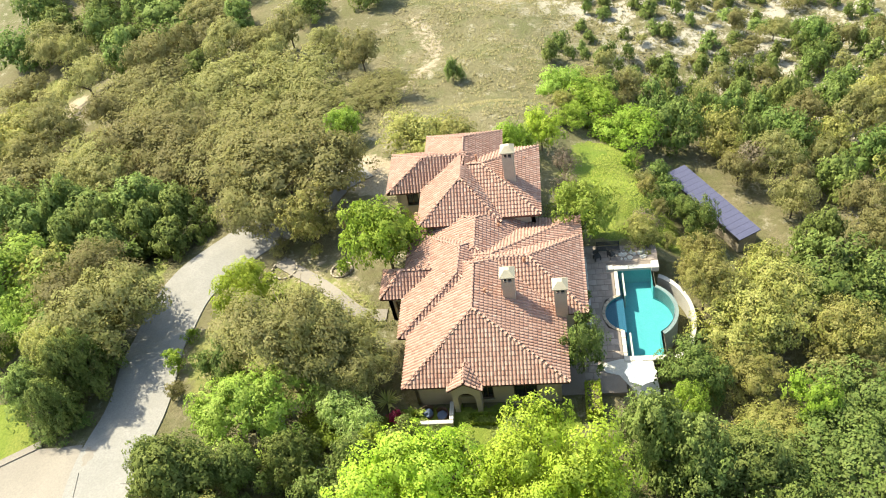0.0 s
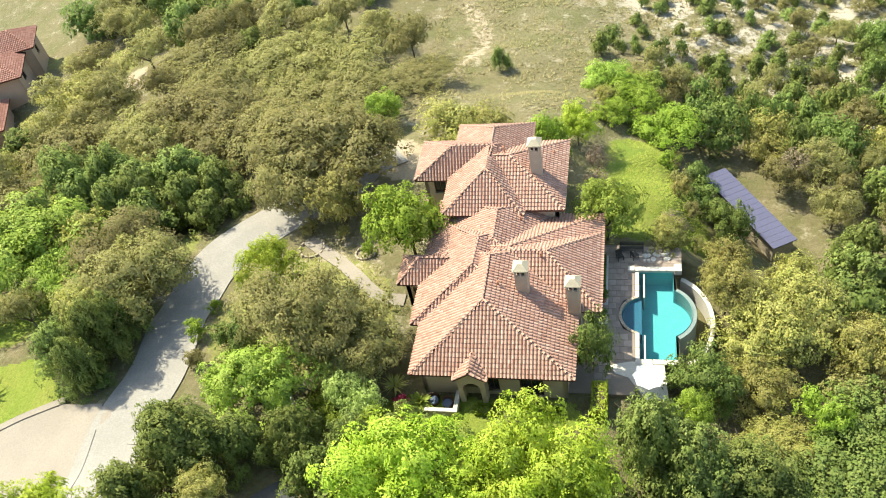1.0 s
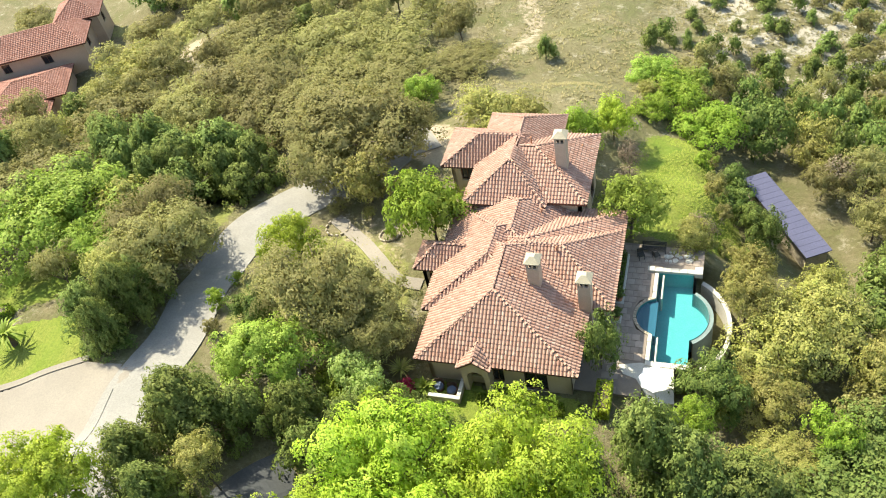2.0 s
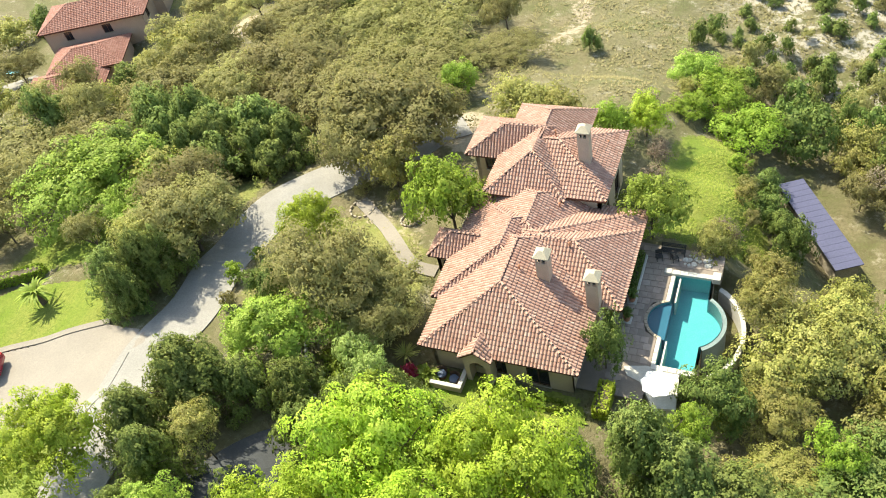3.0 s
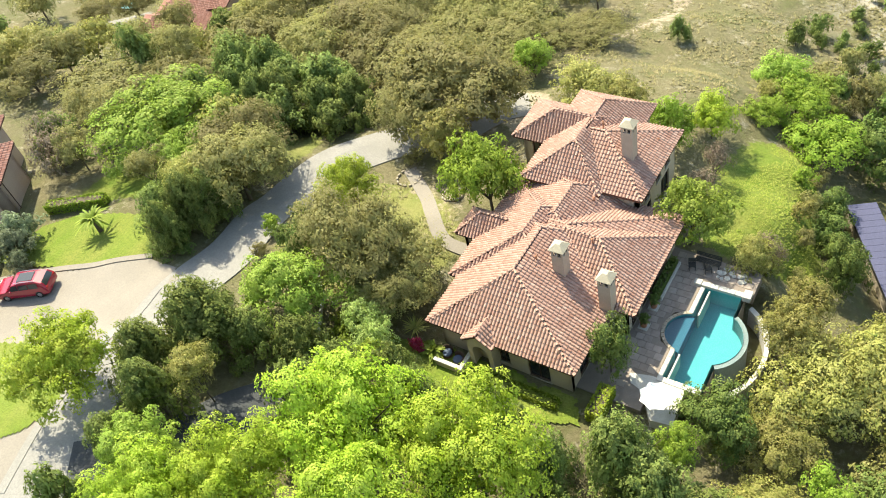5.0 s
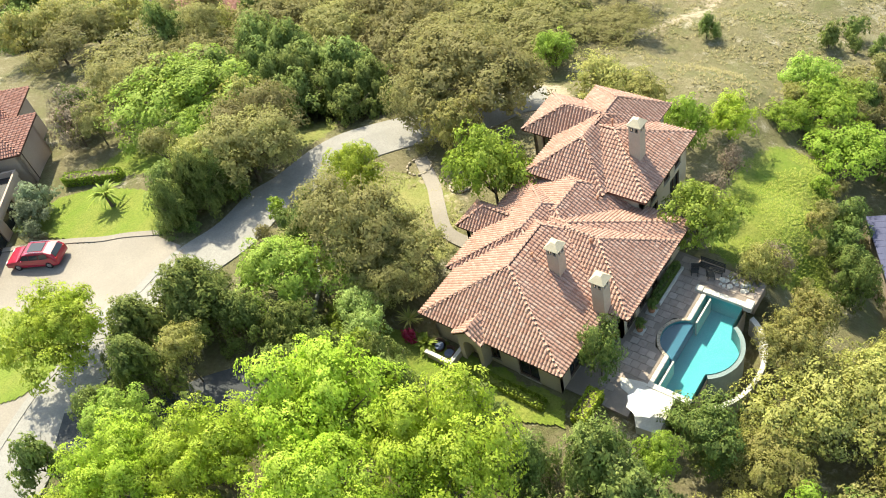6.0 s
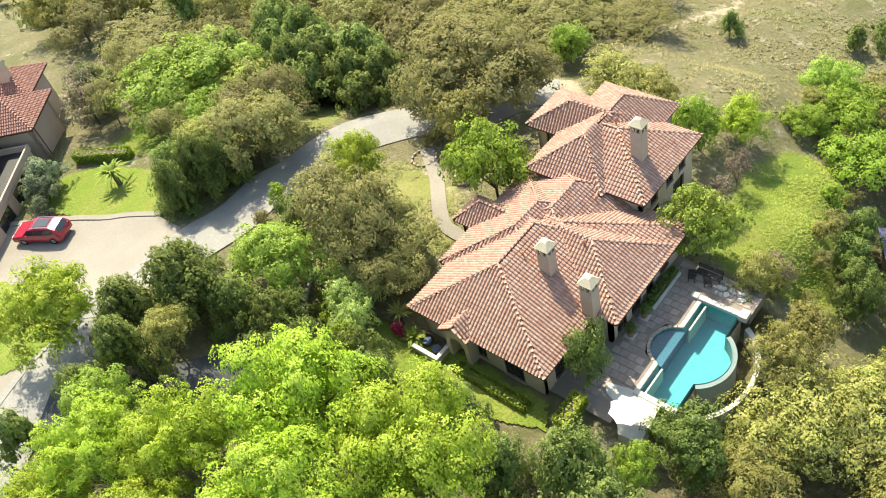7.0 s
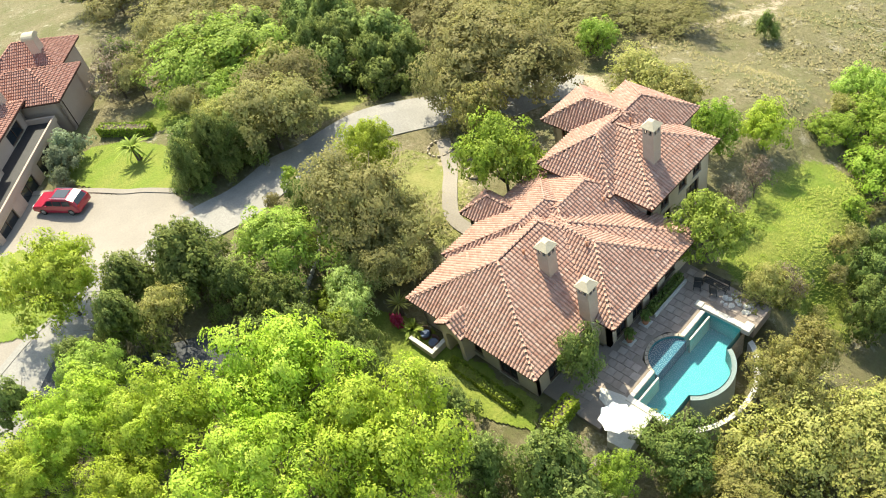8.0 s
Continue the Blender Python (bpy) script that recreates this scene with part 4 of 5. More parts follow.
def tree(kind, x, y, top, r, group="trees round the house", lite=False):
    """A tree whose crown reaches up to the height top and r metres to each side."""
    COUNT[0] += 1
    k = COUNT[0]
    z = gz(x, y) - 0.1
    PLACED.append((x, y, r))
    h = max(1.2, top - z)
    name, label, cat = WORDS[kind]
    t = thing(name, label, cat, Matrix.Translation((x, y, z)) @ Matrix.Rotation(k * 2.4, 4, "Z"), group)
    crown, trunk = PROTO[kind, k % 3 + (9 if lite and r < 2.0 else 3 if lite else 6 if y > 11 or r < 2.2 else 0)]
    sx, sy = r * (0.93 + 0.14 * ((k * 37) % 11) / 10), r * (0.93 + 0.14 * ((k * 53) % 11) / 10)
    for nm, me in (("trunk", trunk), ("crown", crown)):
        ob = new(nm, me)
        ob.parent = t
        sz = h if nm == "trunk" else min(h, r * (2.3 if kind in ("cedar", "dark") else 1.55))
        ob.scale = (sx, sy, sz)
        ob.location = (0, 0, h - sz)
    return t


OAKS = [(-29.0, 6.4, 7.2, 4.0), (-31.5, 9.6, 5.8, 4.0), (-13.6, 3.4, 8.0, 3.9), (-18.6, 23.6, 5.7, 5.6), (-20.8, 20.4, 4.4, 3.4), (-14.6, 25.4, 3.8, 3.0), (-10, 4.2, 4.6, 3.0), (-9.5, 1.4, 4.8, 2.4), (-24, 29, 2.6, 5), (-31, 31.5, 1.6, 5), (-37.5, 35.5, 0.5, 5.4), (-28.5, 42, -2.4, 4.8), (-23.4, 47.5, -1.2, 5), (-33, 49.5, -2.6, 5), (-43.5, 50.5, -2.4, 5.4), (-46.8, 37, -2.6, 5), (-38, 43, -1.5, 4.8), (-20, 39, -0.6, 4.6), (-50, 27, 1.5, 5), (-57, 14, 3.2, 5.5), (-50, 18, 2.8, 4.6), (-41, 28.5, 1.5, 4.5), (-14, 43.5, -2.2, 3.6), (-91.5, 42.5, -8.0, 3.0), (-96, 38, -8.5, 3.0)]
for x, y, top, r in OAKS:
    tree("oak", x, y, top, r * 1.3)
GOLDS = [(-15.8, 18.4, 3.8, 3.0), (-30.8, 2.6, 7.4, 2.0), (-7.6, 30, 2.2, 3.4), (-3.8, 29.6, 1.8, 2.6), (16.0, 10.0, 2.4, 2.2), (18.4, 7.4, 1.4, 4.0), (21, 9.5, 0.8, 4.0), (16.3, 13.3, 1.0, 2.3), (11.9, 15.3, 1.7, 1.7), (17.5, 2.8, 0.4, 2.6), (25, 6, 0.4, 3.0), (-14.2, -12.0, 9.3, 1.7), (18, -1.5, -0.4, 2.6)]
for x, y, top, r in GOLDS:
    tree("gold", x, y, top, r * 1.05)
CEDARS = [(-17.6, -8.6, 9.9, 3.0), (-19.3, -12.0, 9.5, 2.4), (-29.2, 1.2, 8.0, 1.9), (-29.5, -1.5, 7.2, 1.7), (-32.0, 0.4, 6.6, 2.4), (-29.4, 2.6, 6.6, 2.4), (-33.2, 23.2, 3.2, 3.6), (-37.5, 21.5, 3.2, 3.4), (-42.3, 20.4, 2.9, 3.4), (-29, 22.2, 2.6, 2.8), (-28.5, 18.5, 2.4, 2.4), (-33.6, 17, 3.4, 3.2), (-33, 6.5, 5.2, 2.6), (-30.8, 4.2, 5.8, 2.6), (-11.8, -5.9, 6.4, 2.1), (-7.4, -6.8, 7.4, 1.9), (-15.0, -7.4, 7.4, 2.2), (10.4, -4.2, 6.6, 2.6), (12.6, -5.4, 5.4, 2.8), (-1.8, -6.8, 7.8, 2.0), (-16.3, -17.6, 9.0, 1.9), (2.2, -4.6, 4.8, 2.0), (-16.4, -14.2, 9.9, 2.1), (-47, 24, 2.8, 3.4), (15.8, -5.5, 3.6, 3.0), (6.6, -5.6, 4.6, 1.9), (-35.6, 19.2, 3.9, 3.0), (-40.0, 22.6, 4.2, 3.2), (-31.2, 19.8, 3.3, 2.6), (-44.6, 22.0, 3.6, 3.0), (-37.2, 17.6, 4.2, 2.6), (-19.9, -6.9, 8.2, 1.9), (-4.2, -5.3, 6.6, 1.6)]
for x, y, top, r in CEDARS:
    tree("cedar", x, y, top, r * 1.3)
DARKS = [(6.6, 2.9, 4.8, 1.35), (14, 2.2, 2.2, 2.0), (-18.8, 1.9, 5.4, 1.5), (17.4, 19.6, -1.4, 1.5), (-30, -1.5, 3.6, 1.6), (24.5, 0.5, 0.2, 3.2), (28, 12, -1.4, 3.6), (21.5, -4.5, 1.0, 3.4), (15.0, 27.0, -3.4, 1.5), (15.6, 24.0, -3.0, 1.5), (17.0, 22.0, -2.6, 1.4)]
for x, y, top, r in DARKS:
    tree("dark", x, y, top, r * 1.3)
LIMES = [(-3.4, -11.0, 11.3, 4.0), (4.3, -9.5, 11.0, 3.8), (-23.0, -15.4, 11.0, 3.1), (1.6, -16.6, 12.4, 3.7), (-6.2, -16.6, 11.4, 2.9), (-18.0, 8.1, 6.5, 2.4), (4.4, 29.0, 2.4, 1.9), (-9.9, -20.0, 11.4, 2.7), (7.4, -13.8, 8.6, 3.0), (-10.0, -23.2, 10.2, 2.4), (-3.1, -20.8, 11.2, 2.6)]
for x, y, top, r in LIMES:
    tree("lime", x, y, top, r * 1.28)
FRESHES = [(-41.8, 9.4, 6.6, 5.2), (-14.9, -3.2, 7.3, 2.9), (7.4, 15.9, 4.8, 2.2), (6.8, 42, -2.0, 2.2), (10.2, 41, -3.0, 2.0), (-15.5, 34.8, 0.9, 1.8), (-36.8, 7.4, 5.2, 2.8), (-13.2, -17.7, 9.8, 2.2)]
for x, y, top, r in FRESHES:
    tree("fresh", x, y, top, r * 1.38)
GREENS = [(12.8, -1.9, 3.9, 1.3), (-7.9, 13.0, 7.0, 3.2), (1.9, 26.6, 3.6, 1.9), (9, 37.5, -1.6, 2.6), (12.8, 34, -2.0, 3.2), (-10.5, -2.2, 3.2, 1.8), (7.2, 34.2, -1.0, 1.6)]
for x, y, top, r in GREENS:
    tree("green", x, y, top, r * 1.22)

# woods: trees set between those above, off the open ground
OPEN = [
    [(-9.5, -3.5), (7.5, -2.8), (8.6, -0.6), (12.8, 0.8), (14.2, 4), (15, 14), (11.2, 14.4), (12.2, 19), (12.9, 23), (12.2, 30), (12.6, 32), (5, 33), (-9, 26), (-9, 12)],
    [(-24, -7), (-29, -2.6), (-33, -1), (-43, 0), (-47, -3), (-50, -8), (-50, -24), (-22, -26), (-23, -12)],
    [(-28.8, -24), (-28.8, 15), (-25, 21), (-19, 26), (-16, 31), (-9, 29), (-12, 23), (-17, 20.5), (-21, 16), (-23.4, 13), (-23.5, -24)],
    [(-14, 66), (-15, 47), (-13.5, 37), (-6, 33.5), (5, 33.5), (5.5, 42), (4.5, 50), (9, 60), (8, 80), (-18, 80)],
    [(14.2, 32.6), (19.8, 32.6), (25.6, 21), (24, 14.5), (19.4, 14.8), (16.0, 22)],
    [(-94, 33), (-68, 29), (-66, 50), (-70, 62), (-97, 62)],
    [(-23, 2), (-20.5, 13.5), (-17, 17), (-11, 12.5), (-8, 8), (-9, -1), (-15, -0.5)],
    [(-18, -20), (-16, -13), (-11.5, -8), (-8, -10.5), (-10.5, -15), (-14, -19.5)],
    [(-82.6, 67.6), (-71.9, 64.4), (-62.7, 64.1), (-58.8, 59.0), (-62.1, 57.5), (-71.8, 60.3), (-77.3, 62.0)],
    [(-60.4, 53.4), (-60.7, 57.5), (-56.9, 58.4), (-53.1, 51.5), (-53.2, 48.8)],
    [(-20.5, -28), (-25.5, -14), (-27.5, -4), (-22.5, -4), (-20.5, -14), (-16.5, -26)],
]
rng = random.Random(4)


def wood(poly, spacing, kinds, r0, r1, h0, h1, group, lite=True, gap=0.55):
    xs, ys = [p[0] for p in poly], [p[1] for p in poly]
    y = min(ys)
    while y < max(ys):
        x = min(xs)
        while x < max(xs):
            px, py = x + rng.uniform(-.45, .45) * spacing, y + rng.uniform(-.45, .45) * spacing
            r, h, kind = rng.uniform(r0, r1), rng.uniform(h0, h1), rng.choice(kinds)
            x += spacing
            a, b = np.array([px]), np.array([py])
            if not inside(a, b, poly)[0] or any(inside(a, b, o)[0] for o in OPEN):
                continue
            if any((px - q[0]) ** 2 + (py - q[1]) ** 2 < (gap * (r + q[2])) ** 2 for q in PLACED):
                continue
            tree(kind, px, py, gz(px, py) + h * (0.7 + 0.3 * r / r1), r, group, lite)
        y += spacing


wood([(-29.5, 22), (-28.6, 8), (-29.5, 2), (-33, -1), (-44, 2), (-58, 6), (-62, 30), (-30, 30)], 3.4, ["cedar", "oak", "oak", "cedar", "dark", "gold"], 2.2, 3.6, 4.5, 6.5, "trees beside the drive")
wood([(-64, 28), (-30, 26), (-22, 20), (-15, 26), (-12.5, 38), (-15, 60), (-66, 66)], 4.4, ["oak", "oak", "oak", "gold", "oak", "cedar"], 2.8, 4.6, 4.0, 5.8, "oaks on the back slope")
wood([(14.6, 0), (15.4, 9), (18.4, 13), (19, 20), (15.4, 31), (17, 36), (30, 42), (44, 42), (31, 10), (28, 0)], 2.7, ["gold", "oak", "cedar", "cedar", "dark", "oak"], 1.8, 3.2, 3.2, 5.2, "trees down the slope", True, 0.44)
wood([(12.5, -14), (14.6, 0), (28, 0), (26, -8), (20, -14)], 2.6, ["cedar", "green", "cedar", "dark"], 1.7, 2.8, 3.4, 5.4, "trees down the slope", True, 0.46)
wood([(-23, -9), (-10, -4.5), (8, -3.8), (14, -2), (14, -20), (-10, -23), (-22, -23)], 2.7, ["cedar", "cedar", "green", "cedar", "dark"], 1.7, 2.6, 3.6, 5.4, "trees before the house", True, 0.46)
wood([(8.5, 36), (17, 34), (30, 40), (42, 42), (47, 56), (40, 62), (20, 50), (12, 48)], 2.5, ["cedar", "oak", "cedar", "oak", "dark"], 1.2, 2.2, 2.2, 3.6, "scrub on the hillside", True, 0.46)
wood([(5, 42), (12, 47), (20, 49), (42, 60), (52, 62), (52, 82), (10, 92)], 2.5, ["cedar", "cedar", "oak", "dark", "cedar"], 0.8, 1.9, 1.2, 2.6, "scrub on the hillside", True, 0.74)
wood([(-110, 18), (-66, 8), (-63, 30), (-68, 66), (-110, 75)], 8.5, ["oak", "oak", "gold", "cedar"], 3.8, 5.4, 4.0, 6.0, "trees in the valley")
wood([(-66, 66), (-15, 62), (-15, 95), (-80, 95)], 7.5, ["oak", "oak", "cedar"], 3.6, 5.0, 3.5, 5.5, "trees on the far slope")
wood([(-76, 4), (-66, 2), (-56, 9), (-58, 29), (-68, 28), (-76, 30)], 5.2, ["oak", "oak", "gold", "cedar"], 3.2, 4.6, 4.2, 6.0, "trees in the valley")
wood([(-70, 60), (-46, 56), (-40, 64), (-44, 84), (-74, 84)], 5.5, ["oak", "dark", "cedar"], 3.4, 4.8, 4.2, 6.0, "trees on the far slope")
wood([(11.2, 14.6), (15.6, 17.5), (15.4, 24), (13.4, 32), (12.2, 30), (12.9, 23), (12.2, 19)], 1.7, ["gold", "green", "oak", "cedar"], 0.6, 1.1, 0.9, 1.9, "shrubs beside the grass", True, 0.6)
OPEN.pop(4)
wood([(19.6, 14.2), (24, 14.2), (24, 20), (22.4, 20.6), (19.8, 18.2)], 1.6, ["gold", "oak", "cedar"], 0.6, 1.0, 0.8, 1.4, "shrubs below the shed", True, 0.6)
wood([(-24, -4), (-23.5, 13), (-16, 20), (-9, 12), (-9, -4)], 3.2, ["gold", "oak", "green"], 0.7, 1.3, 0.9, 1.8, "shrubs under the oaks", True, 0.6)
tree("cedar", -5.4, 47.8, gz(-5.4, 47.8) + 2.6, 1.3, "scrub on the hillside")
tree("gold", 6.8, 37.5, gz(6.8, 37.5) + 2.0, 1.3, "scrub on the hillside")


def tufts(label, poly, n, h0, h1, mat, seed, ring=0.12):
    """Grass in bunches, three blades each, over a stretch of ground."""
    rnd = np.random.RandomState(seed)
    lo, hi = np.array(poly).min(0), np.array(poly).max(0)
    p = rnd.uniform(lo, hi, (n * 3, 2))
    p = p[inside(p[:, 0], p[:, 1], poly)][:n]
    # bunches gather in patches
    keep = np.array([noise.noise(Vector((x * 0.22, y * 0.22, seed))) + 0.6 * noise.noise(Vector((x * 0.8, y * 0.8, 2))) > -0.12 for x, y in p])
    p = p[keep]
    z = ground_z(p[:, 0], p[:, 1]) - 0.06
    verts = []
    for k in range(4):
        a = rnd.uniform(0, 6.283, len(p))
        h = rnd.uniform(h0, h1, len(p))
        w = h * 0.3
        dx, dy = np.cos(a), np.sin(a)
        verts.append(np.stack([np.stack([p[:, 0] - dy * w, p[:, 1] + dx * w, z], 1), np.stack([p[:, 0] + dy * w, p[:, 1] - dx * w, z], 1), np.stack([p[:, 0] + dx * (ring + h * 0.5), p[:, 1] + dy * (ring + h * 0.5), z + h], 1)], 1))
    v = np.concatenate(verts).reshape(-1, 3)
    me = mesh_of("grass_tufts", v, [(i, i + 1, i + 2) for i in range(0, len(v), 3)], mat, True)
    me.normals_split_custom_set([(0.0, 0.0, 1.0)] * len(v))
    return tagged(new("grass_tufts", me), label, "grass", kind="stuff")


tufts("dry olive grass bunches on the stony meadow", [(-15, 70), (-15, 47), (-13.5, 37), (-6, 33.5), (5, 33), (9, 40), (14, 50), (16, 72)], 8000, 0.08, 0.24, L_GRASS, 3)
tufts("thin dry grass between the hillside scrub", [(9, 44), (20, 46), (42, 56), (50, 62), (50, 80), (14, 80)], 4500, 0.1, 0.3, L_GRASS, 4)
tufts("long bright grass on the slope beside the house", [(8.2, 16.0), (12.6, 16), (15.4, 19), (15, 24), (12.5, 31.5), (7.5, 31.5), (5.4, 26)], 5500, 0.05, 0.13, L_MEADOW, 5)
tufts("thin dry grass under the garden oaks", [(-23, 6), (-20.5, 13.5), (-17, 15), (-11, 12.5), (-9, 8), (-9, 2), (-15, -1.5), (-20, 0)], 3500, 0.07, 0.2, L_GRASS, 6)


# ---- neighbouring houses ----
def box_wing(parent, x0, x1, y0, y1, z0, ze, zr, wall_mat, lap=0.6, windows=()):
    """A wing: four walls with openings, and a tiled hip roof."""
    runs = [((x0, y0), (x1, y0)), ((x1, y0), (x1, y1)), ((x1, y1), (x0, y1)), ((x0, y1), (x0, y0))]
    for k, (p, q) in enumerate(runs):
        wall_run("wall", p, q, z0, ze + 0.05, [w[1:] for w in windows if w[0] == k], wall_mat, parent)
    w, d = x1 - x0 + 2 * lap, y1 - y0 + 2 * lap
    cx, cy = (x0 + x1) / 2, (y0 + y1) / 2
    if w > d:
        a, b = (x0 - lap + d / 2, cy), (x1 + lap - d / 2 + 0.02, cy)
    else:
        a, b = (cx, y0 - lap + w / 2), (cx, y1 + lap - w / 2 + 0.02)
    return hip(x0 - lap, x1 + lap, y0 - lap, y1 + lap, ze, a, b, zr)


def villa(label, origin, turn, wings, wall_mat):
    v = thing("villa", label, "house")
    blocks = [box_wing(v, *w[:7], wall_mat, windows=w[7]) for w in wings]
    for b in blocks:
        roof_block(v, b, blocks, "roof", M_FAR_TILES)
    v.matrix_world = Matrix.Translation(origin) @ Matrix.Rotation(radians(turn), 4, "Z")
    return v


def round_chimney(parent, x, y, z0, z1):
    c = part("chimney", boxed(x - 0.5, y - 0.5, z0, x + 0.5, y + 0.5, z1, bevel=0.03), M_STUCCO_FAR, parent)
    bm = bmesh.new()
    ring = [bm.verts.new((x + 0.62 * math.cos(math.pi * k / 8), y - 0.62, z1 + 0.12 + 0.42 * math.sin(math.pi * k / 8))) for k in range(9)]
    f = bm.faces.new(ring)
    r = bmesh.ops.extrude_face_region(bm, geom=[f])
    bmesh.ops.translate(bm, vec=(0, 1.24, 0), verts=[q for q in r["geom"] if isinstance(q, bmesh.types.BMVert)])
    box(bm, x - 0.6, y - 0.6, z1 + 0.002, x + 0.6, y + 0.6, z1 + 0.13)
    part("chimney_cap", bm, M_CAP, c, "rounded pale chimney cap")


near_villa = villa("two-storey pink stucco villa with red tile roofs and garages", (-47.4, -8.4, 0), 132, [
    (5.6, 10.8, -1.2, 6.6, 0.6, 5.2, 7.2, []),
    (10.9, 15.6, 0.6, 7.6, 0.6, 5.5, 7.4, []),
    (-2.2, 4.9, 2.4, 9.4, 0.6, 5.6, 7.6, [(0, 3.4, 6.0, 3.5, 4.8)]),
    (-10.5, -2.4, 1.9, 9.8, 0.6, 6.2, 8.4, [(0, 1.0, 2.4, 3.6, 4.9), (0, 4.6, 7.2, 3.5, 4.9)]),
], M_STUCCO_FAR)
round_chimney(near_villa, 12.4, 2.4, 4.8, 8.2)
round_chimney(near_villa, 4.6, 3.6, 4.4, 8.0)
for gx0, gx1 in ((-10.5, -5.8), (-5.79, -1.9), (-1.89, 4.6)):
    wall_run("garage_wall", (gx0, -0.6), (gx1, -0.6), 0.6, 3.3, [(0.7, min(gx1 - gx0 - 0.5, 3.6), 0.6, 3.0)], M_STUCCO_FAR, near_villa)
part("garage_end_wall", boxed(4.3, -0.298, 0.6, 4.6, 2.4, 3.3), M_STUCCO_FAR, near_villa)
part("terrace_roof", boxed(-10.5, -0.6, 3.302, 4.6, 2.38, 3.4), M_DARK, near_villa)
part("parapet", boxed(-10.6, -0.75, 3.402, 4.7, -0.55, 4.0, bevel=0.02), M_STUCCO_FAR, near_villa)
part("parapet", boxed(4.5, -0.548, 3.402, 4.7, 2.36, 4.0, bevel=0.02), M_STUCCO_FAR, near_villa)
part("downpipe", tube(bmesh.new(), (6.2, -1.28, 0.8), (6.2, -1.28, 5.1), 0.05, 0.05, 6), M_FASCIA, near_villa)

far_villa = villa("large stucco villa with red tile roofs down in the valley", (-80, 50, -13), 25, [
    (-9.5, 1.5, -12.0, -6.0, -0.5, 2.8, 4.4, []),
    (-7, 3.5, -6.6, 0.3, -0.5, 3.4, 5.0, []),
    (-9, 6.5, 1.5, 9.0, -0.5, 6.0, 7.9, [(0, 3, 4.2, 4, 5.4), (0, 9, 10.4, 4, 5.4), (1, 2, 3.4, 4, 5.4)]),
    (2.0, 8.0, 8.0, 13.5, -0.5, 6.6, 8.6, [(1, 2, 3.2, 4.2, 5.5)]),
], M_STUCCO_FAR)
tagged(new("far_pool", bm_mesh("far_pool", prism([(-100, 44), (-94.5, 41.5), (-93.5, 44.5), (-99, 47)], gz(-97, 44) - 0.1, gz(-97, 44) + 0.12), M_PLASTER)), "pale blue pool in the neighbour's garden", "pool")
sheet("far_terrace", [(-102, 41), (-93, 38), (-90, 44), (-99, 49)], M_PALE, 0.06, "white paved terrace round the neighbour's pool", "terrace", 0.6)

# ---- long shed on the slope ----
ax_, ay_ = Vector((17.75, 30.2)), Vector((22.9, 20.9))
along = (ay_ - ax_).normalized()
across = Vector((along.y, -along.x))
L_ = (ay_ - ax_).length
shed = thing("long_shed", "long low building with a plain slate-blue metal roof", "shed")
M_SHED = Matrix.Translation((ax_.x, ax_.y, 0)) @ Matrix.Rotation(math.atan2(along.y, along.x), 4, "Z")
for k in range(16):
    p = part("roof_panel", boxed(k * L_ / 16 + 0.004, -2.3, -5.75, (k + 1) * L_ / 16 - 0.004, 0.0, -5.64, bevel=0.012), M_SLATE, shed)
    p.matrix_basis = M_SHED
p = part("fascia", boxed(0.0, -2.32, -5.95, L_, -2.304, -5.66), M_DARK, shed)
p.matrix_basis = M_SHED
p = part("wall", boxed(0.25, -2.1, -9.0, L_ - 0.25, -0.2, -5.76), M_STONEWALL, shed)
p.matrix_basis = M_SHED


